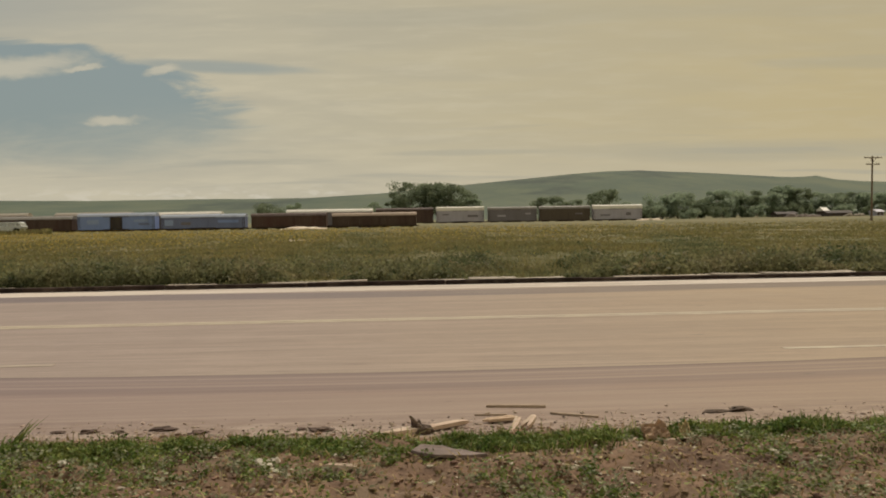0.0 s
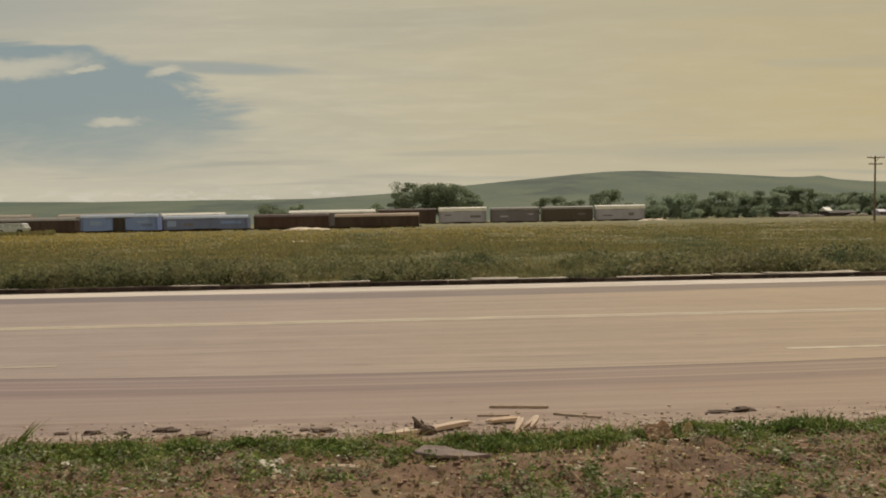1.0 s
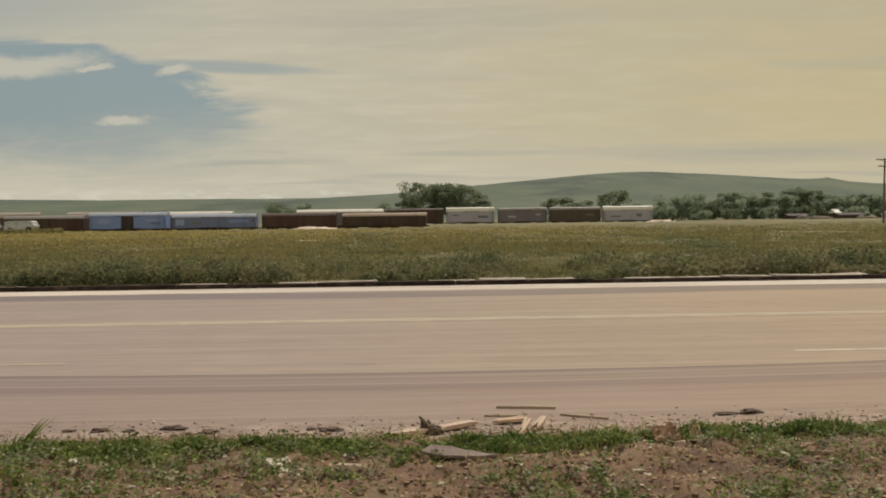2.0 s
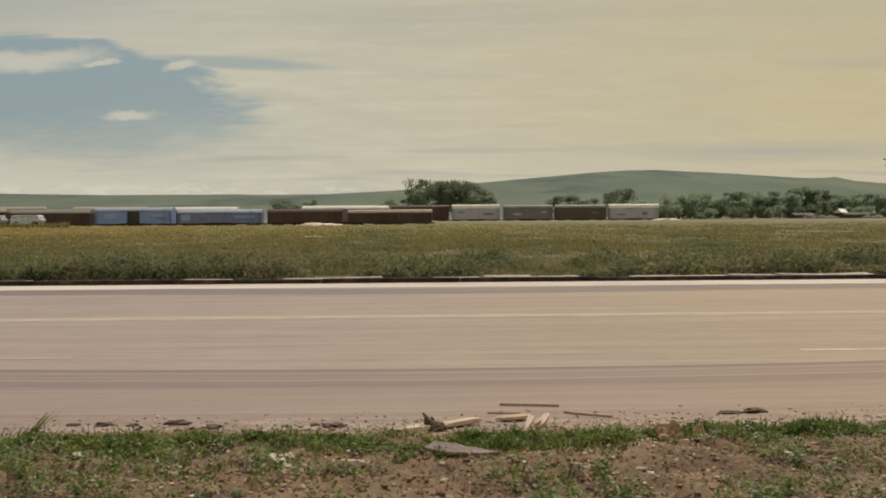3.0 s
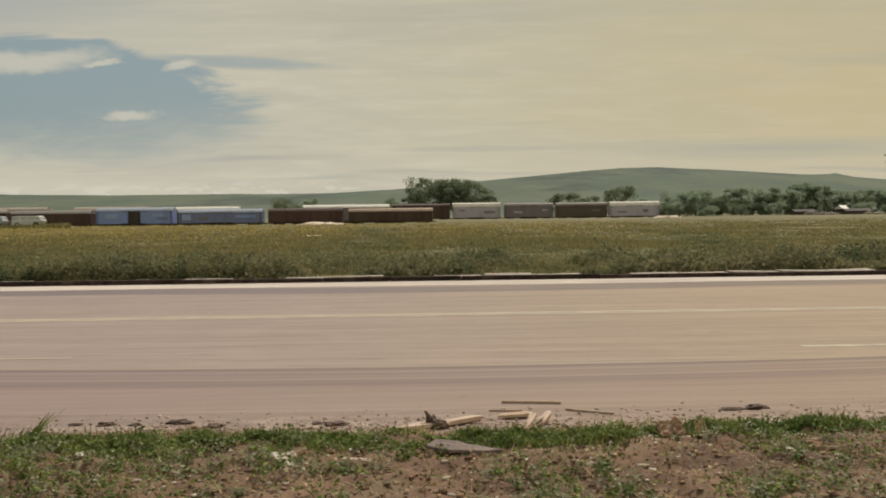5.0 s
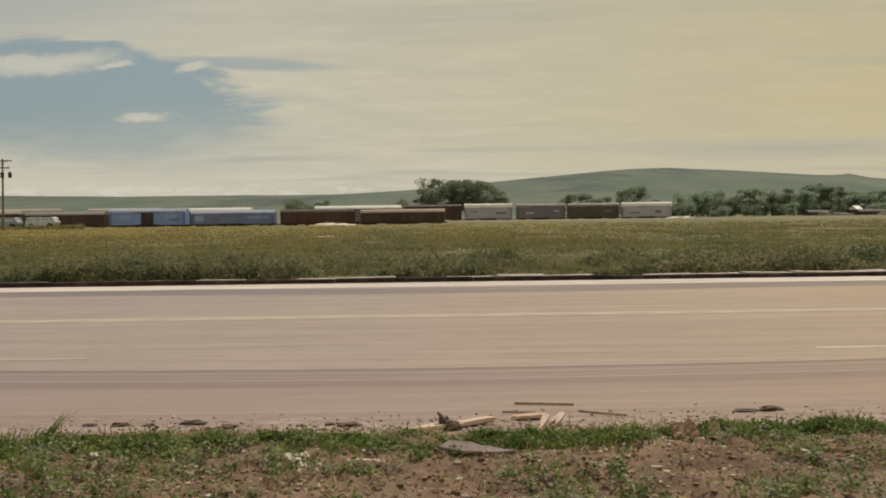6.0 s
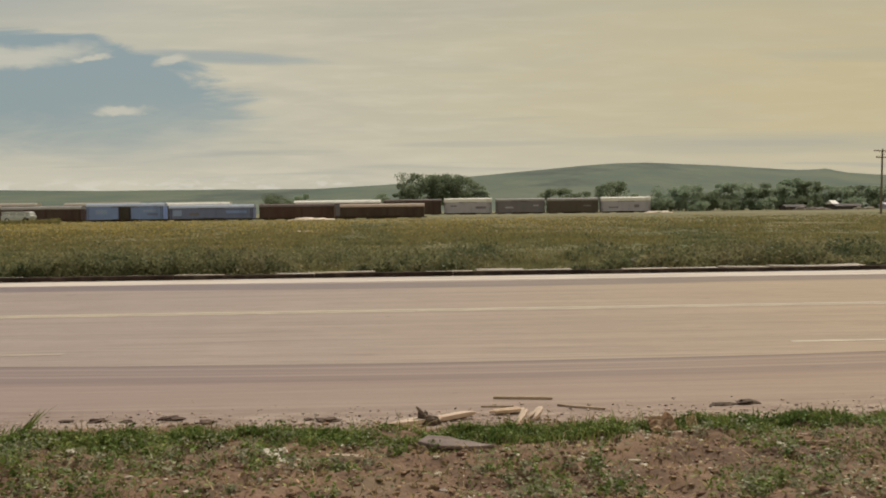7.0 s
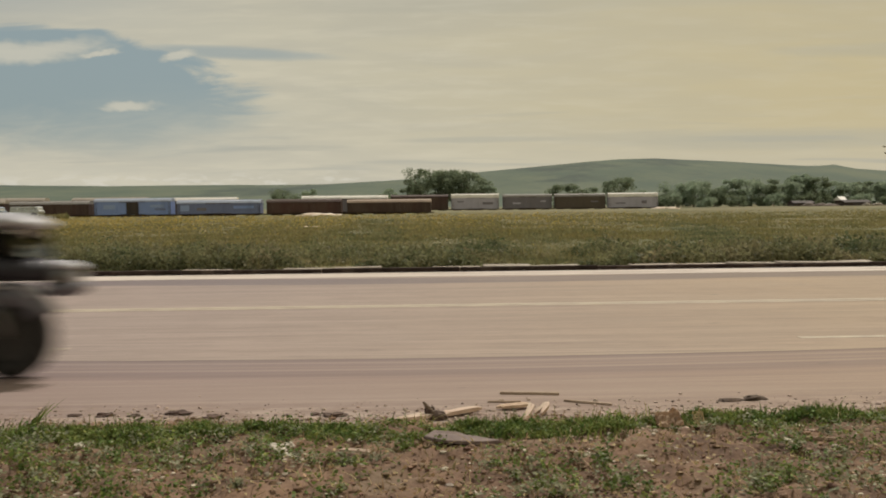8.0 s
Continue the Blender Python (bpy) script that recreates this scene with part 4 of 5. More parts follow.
boxcar(865, 956, 300, 4.85, P_LILAC, P_GALV, "faded grey boxcar with a dull roof", None, 14, 0.9, ((P_PALE, -0.22, 0.45, (2.4, 0.5)), (P_PALE, 0.32, 0.62, (1.6, 0.4))))
boxcar(956, 1050, 300, 4.85, P_OLIVE, P_GALV, "olive brown boxcar with a dull roof", None, 14, 0.9, ((P_LILAC, 0.28, 0.55, (2.2, 0.4)),))
boxcar(1050, 1142, 300, 4.95, P_PALE, P_WHITE, "pale grey boxcar with a white roof, last of the line", None, 14, 1.25, ((P_LILAC, 0.22, 0.50, (1.6, 0.9)), (P_LILAC, -0.25, 0.40, (3.0, 0.4))))


# ---- parked vehicles, heaps, poles, sheds ----
def wheel_mesh(r, wide):
    tyre, rim = bmesh.new(), bmesh.new()
    n = 28
    ring = [(r, wide * 0.32), (r, -wide * 0.32), (r * 0.93, -wide * 0.5), (r * 0.62, -wide * 0.46), (r * 0.58, 0), (r * 0.62, wide * 0.46), (r * 0.93, wide * 0.5)]
    rows = [[tyre.verts.new((q * math.cos(2 * math.pi * k / n), y, q * math.sin(2 * math.pi * k / n))) for q, y in ring] for k in range(n)]
    for k in range(n):
        for i in range(len(ring)):
            j = (i + 1) % len(ring)
            tyre.faces.new((rows[k][i], rows[k][j], rows[(k + 1) % n][j], rows[(k + 1) % n][i]))
    bmesh.ops.recalc_face_normals(tyre, faces=tyre.faces)
    rod(rim, (0, -wide * 0.32, 0), (0, wide * 0.32, 0), r * 0.60, seg=24)
    rod(rim, (0, -wide * 0.42, 0), (0, wide * 0.42, 0), r * 0.22, r * 0.22, seg=12)
    for k in range(5):
        a = 2 * math.pi * k / 5
        rod(rim, (r * 0.36 * math.cos(a), -wide * 0.38, r * 0.36 * math.sin(a)), (r * 0.36 * math.cos(a), wide * 0.38, r * 0.36 * math.sin(a)), r * 0.05, seg=6)
    return tyre, rim


def put_wheel(parent, x, y, r, wide, rim_mat=None):
    tyre, rim = wheel_mesh(r, wide)
    hub = part("wheel", rim, rim_mat or M_CHROME, parent)
    hub.location = (x, y, r)
    part("tyre", tyre, M_RUBBER, hub, "black rubber tyre", smooth=True)
    return hub


def utility_van(name, label, paint_low, paint_top, r=0.36):
    """Forward-control van, nose towards +x; x = 0 under the front axle."""
    van = tagged(new(name), label, "van")
    half = 0.86
    bm = bmesh.new()
    prism(bm, [(0.63, 0.99), (0.67, 0.95), (0.665, 0.87), (0.60, 0.81), (0.50, 0.64), (0.42, 0.50), (0.40, 0.36), (-3.05, 0.36), (-3.12, 0.45), (-3.12, 0.98), (-3.08, 1.0), (0.30, 1.0)], -half, half, 0.05)
    part("lower_body", bm, paint_low, van)
    bm = bmesh.new()
    prism(bm, [(0.34, 1.36), (0.40, 1.40), (0.30, 1.475), (0.10, 1.505), (-2.8, 1.505), (-3.0, 1.45), (-3.05, 1.36)], -half + 0.03, half - 0.03, 0.05)
    part("roof", bm, paint_top, van, "pale painted roof")
    for y in (-half + 0.09, half - 0.09):
        for a, b in (((0.52, 1.0), (0.34, 1.37)), ((-0.12, 1.0), (-0.12, 1.37)), ((-1.2, 1.0), (-1.2, 1.37)), ((-2.1, 1.0), (-2.1, 1.37)), ((-3.0, 1.0), (-2.95, 1.37))):
            bm = bmesh.new()
            rod(bm, (a[0], y, a[1] - 0.02), (b[0], y, b[1]), 0.05, seg=8)
            part("pillar", bm, paint_low, van)
        for x0, x1 in ((-0.07, 0.36), (-1.15, -0.17), (-2.05, -1.25), (-2.95, -2.15)):
            bm = bmesh.new()
            box(bm, ((x0 + x1) / 2, y, 1.18), (x1 - x0, 0.012, 0.36))
            part("side_window", bm, M_BRIGHTPANE, van, "side window with sky reflection put into its colour")
    bm = bmesh.new()
    box(bm, (0.42, 0, 1.18), (0.012, 1.45, 0.40), 0, pose(0, 0, 0, 0, -25, 0))
    part("windscreen", bm, M_BRIGHTPANE, van, "sloping windscreen with sky reflection put into its colour")
    bm = bmesh.new()
    box(bm, (0.60, 0, 0.755), (0.12, 1.78, 0.13), 0.04)
    box(bm, (0.30, -half - 0.02, 0.755), (0.60, 0.06, 0.085), 0.025)
    box(bm, (0.30, half + 0.02, 0.755), (0.60, 0.06, 0.085), 0.025)
    part("bumper", bm, M_CHROME, van, "dull chrome wrap-round bumper")
    for y in (-0.62, 0.62):
        bm = bmesh.new()
        rod(bm, (0.60, y, 0.90), (0.72, y, 0.90), 0.085, 0.075, seg=16)
        part("headlight", bm, M_CHROME, van, "round headlight in a chrome ring")
    bm = bmesh.new()
    rod(bm, (0.33, -half, 1.03), (0.40, -half - 0.16, 1.10), 0.012, seg=6)
    box(bm, (0.41, -half - 0.19, 1.13), (0.04, 0.12, 0.15), 0.015)
    part("mirror", bm, M_CHROME, van)
    for x in (-0.35, -1.7):
        bm = bmesh.new()
        box(bm, (x, 0, 0.98), (0.14, 1.4, 0.55), 0.05)
        box(bm, (x + 0.22, 0, 0.80), (0.5, 1.4, 0.16), 0.05)
        part("seat", bm, M_RUBBER, van, "dark vinyl bench seat")
    # shade inside the wheel arches, painted as flat black discs
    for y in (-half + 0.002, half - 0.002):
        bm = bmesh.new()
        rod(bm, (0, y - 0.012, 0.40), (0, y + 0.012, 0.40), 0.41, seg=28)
        part("wheel_arch", bm, M_RUBBER, van, "black disc for the shade in the wheel arch")
    return van, [put_wheel(van, x, y, r, 0.20) for x in (0.0, -2.35) for y in (-0.79, 0.79)]


P_PARKED = paint("white_van_paint", (0.58, 0.60, 0.60), 0.9)
P_PARKEDB = paint("pale_blue_van_paint", (0.30, 0.36, 0.44), 0.9)
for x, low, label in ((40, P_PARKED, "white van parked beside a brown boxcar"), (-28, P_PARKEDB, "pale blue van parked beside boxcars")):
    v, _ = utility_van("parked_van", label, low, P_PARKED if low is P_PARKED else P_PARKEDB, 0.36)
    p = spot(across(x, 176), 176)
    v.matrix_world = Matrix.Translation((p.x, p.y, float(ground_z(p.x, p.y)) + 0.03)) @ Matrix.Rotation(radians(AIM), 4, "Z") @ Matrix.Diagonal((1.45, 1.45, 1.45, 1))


def heap(name, x, w, long, deep, high, material, label, category, seed):
    p = spot(across(x, w), w)
    bm = bmesh.new()
    for k in range(7):
        s = random.uniform(-0.42, 0.42)
        lump(bm, (s * long, random.uniform(-0.2, 0.2) * deep, 0), (long * random.uniform(0.16, 0.28), deep * 0.4, high * random.uniform(0.55, 1.0)), 0.25, seed + k, 3)
    ob = tagged(part(name, bm, material, smooth=True), label, category)
    ob.matrix_world = pose(p.x, p.y, float(ground_z(p.x, p.y)) - 0.02, 0, 0, AIM)


heap("sand_heap", 538, 178, 9.4, 3.0, 0.56, M_SAND, "long low heap of pale sand in the field", "sand heap", 3)
heap("rubble_heap", 530, 64, 0.95, 0.5, 0.13, M_SAND, "small pale rubble heap among meadow grass", "rubble heap", 17)
heap("gravel_heap", 1155, 270, 7.0, 3.0, 0.5, M_SAND, "low pale gravel heap beyond the meadow", "gravel heap", 23)


def utility_pole(x, w, top, cans, label):
    p = spot(across(x, w), w)
    base = float(ground_z(p.x, p.y))
    pole = tagged(new("utility_pole"), label, "utility pole", group="utility poles")
    pole.matrix_world = pose(p.x, p.y, base, 0, 1.0, AIM)
    high = top - base
    bm = bmesh.new()
    rod(bm, (0, 0, -0.3), (0, 0, high + 0.15), 0.19, 0.13, 12)
    part("post", bm, M_OLDWOOD, pole)
    for z, long in ((high - 0.15, 3.0), (high - 1.25, 2.3)):
        bm = bmesh.new()
        box(bm, (0, -0.18, z), (long, 0.12, 0.16), 0.01)
        arm = part("crossarm", bm, M_OLDWOOD, pole)
        for s in (-0.46, -0.28, 0.28, 0.46):
            bm = bmesh.new()
            rod(bm, (s * long, -0.18, z + 0.07), (s * long, -0.18, z + 0.24), 0.055, 0.035, 8)
            part("insulator", bm, M_STONE, arm, "dull glass insulator")
    for s in (-1, 1):
        bm = bmesh.new()
        rod(bm, (s * 0.55, -0.16, high - 0.2), (0, -0.16, high - 0.85), 0.03, seg=6)
        part("brace", bm, M_STEEL, pole)
    for s in cans:
        bm = bmesh.new()
        rod(bm, (s, -0.1, high - 2.75), (s, -0.1, high - 1.95), 0.27, seg=14)
        rod(bm, (s, -0.1, high - 1.95), (s, -0.1, high - 1.78), 0.2, 0.05, seg=10)
        part("transformer", bm, M_STEEL, pole, "dark round transformer can")


utility_pole(1547, 165, 10.5, (), "weathered wooden utility pole with two crossarms")
utility_pole(-50, 150, 10.8, (0.0, 1.2), "wooden utility pole with crossarms and transformer cans")


def shed(x, w, long, high, roof_mat, wall_mat, label):
    p = spot(across(x, w), w)
    s = tagged(new("shed"), label, "shed")
    s.matrix_world = pose(p.x, p.y, float(ground_z(p.x, p.y)) - 0.05, 0, 0, AIM + 12)
    bm = bmesh.new()
    box(bm, (0, 0, high * 0.3), (long, 4.0, high * 0.6))
    part("wall", bm, wall_mat, s)
    bm = bmesh.new()
    prism(bm, [(-2.3, high * 0.58), (2.3, high * 0.58), (2.3, high * 0.62), (0, high), (-2.3, high * 0.62)], -long / 2 - 0.3, long / 2 + 0.3)
    bmesh.ops.rotate(bm, matrix=Matrix.Rotation(radians(90), 3, "Z"), verts=bm.verts)
    part("roof", bm, roof_mat, s)
    for k in (-0.25, 0.2):
        bm = bmesh.new()
        box(bm, (k * long, -2.02, high * 0.33), (0.9, 0.08, 0.8), 0.02)
        part("window", bm, M_STEEL, s)


P_SHED = paint("mauve_shed_paint", (0.060, 0.045, 0.045), 0.8)
P_SHEDROOF = paint("dull_brown_roofing", (0.050, 0.038, 0.036), 0.8)
P_SHEDROOF.node_tree.nodes["Principled BSDF"].inputs["Specular IOR Level"].default_value = 0.1
shed(1461, 335, 1.9, 3.2, P_WHITE, P_SHED, "small dark shed with a pale roof by trees")
shed(1392, 330, 7.5, 1.9, P_SHEDROOF, P_SHED, "low mauve-brown shed at the edge of the meadow")
shed(1485, 326, 9.5, 2.0, P_SHEDROOF, P_SHED, "long low mauve-brown shed at the edge of the meadow")
shed(1556, 320, 2.6, 2.2, P_PALE, P_PALE, "small pale hut near a utility pole")
heap("spoil_heap", 1425, 322, 9.0, 3.0, 1.2, M_STONE, "low dark spoil heap beside sheds", "spoil heap", 29)
heap("spoil_heap", 1520, 318, 6.0, 2.5, 1.0, M_GRAVEL, "low brown spoil heap beside sheds", "spoil heap", 37)


# ---- trees ----
def tree(x, w, high, wide, seed, leaf, label, clumps=26, bare=0.14, category="tree"):
    rnd = random.Random(seed)
    np.random.seed(seed)
    p = spot(across(x, w), w)
    t = tagged(new("tree" if category == "tree" else "bush"), label, category)
    t.matrix_world = pose(p.x, p.y, float(ground_z(p.x, p.y)) - 0.1, 0, 0, rnd.uniform(0, 60))
    bm = bmesh.new()
    fork = Vector((rnd.uniform(-0.3, 0.3), rnd.uniform(-0.3, 0.3), high * 0.30))
    rod(bm, (0, 0, 0), fork, 0.035 * high + 0.05, 0.022 * high, 9)
    centres = []
    for k in range(clumps):
        a, h = rnd.uniform(0, 6.283), bare + (0.92 - bare) * rnd.random() ** 0.8
        reach = wide / 2 * (0.35 + 0.6 * rnd.random()) * math.sin(math.pi * min(1, max(0.16, (h - bare * 0.6) / (1.12 - bare * 0.6)))) ** 0.55
        centres.append((Vector((reach * math.cos(a), reach * math.sin(a), high * h)), rnd.uniform(0.10, 0.19) * wide * rnd.uniform(0.7, 1.1)))
    for c, r in centres[:: 3]:
        elbow = fork.lerp(c, 0.5) + Vector((0, 0, high * 0.03))
        rod(bm, fork, elbow, 0.012 * high, 0.008 * high, 6)
        rod(bm, elbow, c, 0.008 * high, 0.003 * high, 6)
    part("trunk", bm, M_BARK, t)
    cloud = []
    for c, r in centres:
        n = 170
        d = np.random.normal(size=(n, 3))
        d /= np.linalg.norm(d, axis=1)[:, None]
        d *= (r * np.random.rand(n) ** 0.42)[:, None] * np.array([1.15, 1.15, 0.72])
        cloud.append(d + np.array(c))
    cloud = np.concatenate(cloud)
    v, f = leaves(cloud, np.random.uniform(0.28, 0.62, len(cloud)) * min(1.0, 0.45 + high / 22))
    obj_from("crown", v, f, leaf, t)


tree(727, 345, 14.8, 16.0, 1, M_TREE, "large dark green cottonwood behind the boxcars", 34)
tree(768, 350, 14.4, 17.5, 2, M_TREE, "broad dark green cottonwood behind the boxcars", 46)
tree(812, 346, 13.8, 15.5, 3, M_TREE, "rounded green cottonwood behind the boxcars", 40)
tree(840, 340, 8.5, 9.0, 4, M_TREE2, "small green tree beside cottonwoods", 20)
tree(700, 352, 8.0, 8.0, 5, M_TREE, "small green tree beside cottonwoods", 20)
tree(978, 335, 9.0, 11.5, 6, M_TREE, "low spreading green tree behind the boxcars", 32, 0.05)
tree(1016, 338, 8.2, 11.0, 7, M_TREE, "low spreading green tree behind the boxcars", 30, 0.05)
tree(1078, 338, 10.5, 14.0, 8, M_TREE, "rounded dark green tree behind a white-roofed boxcar", 38, 0.05)
tree(482, 360, 8.0, 15.0, 9, M_TREE, "low green thicket behind the boxcars", 22, 0.08)
tree(522, 365, 8.2, 11.0, 10, M_TREE2, "low green thicket behind the boxcars", 18, 0.08)
tree(662, 370, 8.4, 11.0, 12, M_TREE2, "low pale green thicket by cottonwoods", 18, 0.08)
tree(1110, 345, 6.2, 9.0, 13, M_TREE2, "low pale green thicket behind the boxcars", 18, 0.08)
for k, (x, w, high, wide) in enumerate(((1140, 350, 4.5, 10), (1176, 325, 8.2, 13), (1204, 330, 8.8, 14), (1240, 340, 6.6, 10), (1270, 345, 9.8, 10), (1304, 350, 9.6, 14),
                                        (1330, 352, 9.8, 12), (1362, 355, 8.8, 12), (1392, 360, 12.0, 12), (1420, 358, 10.5, 12), (1448, 365, 9.5, 12), (1478, 362, 8.6, 12),
                                        (1510, 366, 9.0, 13), (1542, 362, 8.2, 12), (1575, 360, 8.8, 12), (1610, 365, 9.0, 12), (1650, 365, 9.5, 13))):
    tree(x, w, high, wide, 20 + k, M_TREE2 if k % 3 else M_TREE, "green tree in the belt beyond the meadow", 36, 0.02)
for k, (x, w, high, wide) in enumerate(((1165, 318, 3.8, 8), (1225, 320, 3.4, 9), (1285, 325, 3.6, 8), (1345, 340, 4.4, 9), (1405, 345, 4.8, 9), (1500, 345, 4.2, 9), (1550, 345, 4.0, 8))):
    tree(x, w, high, wide, 60 + k, M_TREE2 if k % 2 else M_TREE, "low green bush at the foot of the tree belt", 14, 0.05, "bush")


# ---- litter and stones by the road ----
def near_z(x, y):
    return max(float(ground_z(x, y)), 0.0 if y > 6.05 else -1)


def plank(name, a, b, wide, thick, material, label, category="plank", ragged=0.0, lift=0.0, up=0.0):
    """A piece of wood from a to b, with split ends."""
    ax, ay = a
    bx, by = b
    long, turn = math.hypot(bx - ax, by - ay), math.degrees(math.atan2(by - ay, bx - ax))
    bm = bmesh.new()
    n = 9
    # a split board breaks into slivers that run past one another
    slivers = [(0.0, 0.0, 1.0, 1.0)] if not ragged else [((k + 0.5) / 2 - 0.5, random.uniform(-0.18, 0.18), random.uniform(0.80, 1.05), 0.56) for k in range(2)]
    for aside, along, reach, share in slivers:
        rings = []
        skew, rise = random.uniform(-0.4, 0.4) * ragged * wide, random.uniform(-0.1, 0.9) * thick * ragged
        for k in range(n + 1):
            t = k / n
            taper = 1 - ragged * (abs(2 * t - 1) ** 5.0) * 0.95
            x = (along * 0.5 + (t - 0.5) * reach) * long
            y = aside * wide + skew * (t - 0.5) * 2 + 0.10 * wide * share * math.sin(5.1 * t + long * 9)
            rings.append([bm.verts.new((x, y + q * wide * share / 2 * taper, rise * t + z * thick * (0.45 + 0.55 * taper))) for q, z in ((-1, 0), (1, 0), (0.9, 1), (-0.86, 0.9))])
        for k in range(n):
            for i in range(4):
                bm.faces.new((rings[k][i], rings[k][(i + 1) % 4], rings[k + 1][(i + 1) % 4], rings[k + 1][i]))
        bm.faces.new(rings[0])
        bm.faces.new(list(reversed(rings[-1])))
    bmesh.ops.recalc_face_normals(bm, faces=bm.faces)
    ob = tagged(part(name, bm, material), label, category)
    za, zb = near_z(ax, ay), near_z(bx, by) + up
    tilt = math.degrees(math.atan2(za - zb, long))
    ob.matrix_world = pose((ax + bx) / 2, (ay + by) / 2, (za + zb) / 2 + 0.002 + lift, random.uniform(-6, 6), tilt, turn)


plank("wooden_stick", (0.68, 7.33), (1.12, 7.25), 0.032, 0.020, M_STICK, "straight weathered stick lying on the road edge")
plank("wooden_stick", (1.12, 7.01), (1.43, 6.83), 0.026, 0.016, M_STICK, "thin weathered stick lying on the road edge")
plank("wooden_stick", (0.56, 7.02), (0.80, 7.00), 0.018, 0.012, M_STICK, "short dark stick lying on the road edge")
plank("splintered_board", (-0.13, 6.40), (0.22, 6.55), 0.075, 0.026, M_WOOD, "pale freshly split board with ragged ends", "board", 0.8, 0.006)
plank("splintered_board", (0.17, 6.52), (0.52, 6.72), 0.080, 0.030, M_WOOD, "pale freshly split board with ragged ends", "board", 0.8, 0.006)
plank("splintered_board", (0.76, 6.42), (0.84, 6.60), 0.040, 0.022, M_WOOD, "pale splinter of wood propped up in grass", "board", 0.7, 0.004, 0.055)
plank("splintered_board", (0.86, 6.52), (0.97, 6.68), 0.050, 0.026, M_WOOD, "pale splinter of wood propped up in grass", "board", 0.7, 0.004, 0.055)
plank("splintered_board", (0.62, 6.74), (0.86, 6.82), 0.075, 0.022, M_CARD, "tan split board half hidden in grass", "board", 0.6, 0.01)
plank("wooden_stick", (1.55, 5.92), (2.05, 6.02), 0.035, 0.022, M_WOOD, "pale stick lying on bare earth", "stick", 0.5)
plank("wooden_stick", (1.35, 5.96), (1.52, 6.03), 0.030, 0.022, M_WOOD, "short pale stick lying on bare earth", "stick", 0.5)
plank("wooden_stick", (2.34, 5.72), (2.56, 5.70), 0.020, 0.016, M_STICK, "pale stick among weeds on bare earth", "stick", 0.5)
plank("wooden_stick", (2.22, 5.55), (2.50, 5.52), 0.018, 0.016, M_STICK, "pale stick among weeds on bare earth", "stick", 0.5)
plank("wooden_stick", (-0.42, 5.42), (-0.22, 5.36), 0.024, 0.018, M_WOOD, "short pale stick lying on bare earth", "stick", 0.5)

plank("dark_splinter", (0.17, 6.50), (0.07, 6.53), 0.030, 0.018, M_OLDWOOD, "dark broken splinter sticking up beside split boards", "splinter", 0.6, 0.02, 0.085)
plank("dark_splinter", (0.22, 6.47), (0.12, 6.50), 0.045, 0.022, M_OLDWOOD, "dark broken splinter leaning on split boards", "splinter", 0.6, 0.01, 0.03)


def stone(x, y, size, material, label, name="stone", category="stone", seed=0, sink=0.3, turn=0):
    bm = bmesh.new()
    lump(bm, (0, 0, 0), size, 0.28 if size[0] / size[2] < 3 else 0.42, seed, 3)
    ob = tagged(part(name, bm, material), label, category)
    ob.matrix_world = pose(x, y, near_z(x, y) + size[2] * (1 - 2 * sink), 0, 0, turn)


def build_slab():
    bm = bmesh.new()
    ring = [(-0.20, -0.02), (-0.17, 0.05), (-0.15, 0.10), (-0.08, 0.085), (-0.01, 0.10), (0.05, 0.075), (0.11, 0.07), (0.18, 0.02), (0.25, -0.03), (0.14, -0.05), (0.04, -0.07), (-0.06, -0.075), (-0.14, -0.055)]
    low = [bm.verts.new((x, y, 0.004 + 0.16 * max(0, 0.06 - x) * (0.4 + max(y, 0) * 3))) for x, y in ring]
    top = [bm.verts.new((x * 0.97, y * 0.97, 0.020 + 0.16 * max(0, 0.06 - x) * (0.4 + max(y, 0) * 3) + 0.05 * max(y + 0.02, 0) + random.uniform(-0.005, 0.005))) for x, y in ring]
    bm.faces.new(list(reversed(low)))
    bm.faces.new(top)
    for k in range(len(ring)):
        j = (k + 1) % len(ring)
        bm.faces.new((low[k], low[j], top[j], top[k]))
    bmesh.ops.bevel(bm, geom=list(bm.edges), offset=0.003, segments=1, affect="EDGES", profile=0.5)
    ob = tagged(part("stone_slab", bm, M_SLAB), "flat grey-brown broken stone slab on bare earth", "stone slab")
    ob.matrix_world = pose(0.27, 5.54, near_z(0.27, 5.54) + 0.006, 1, 1, -4)


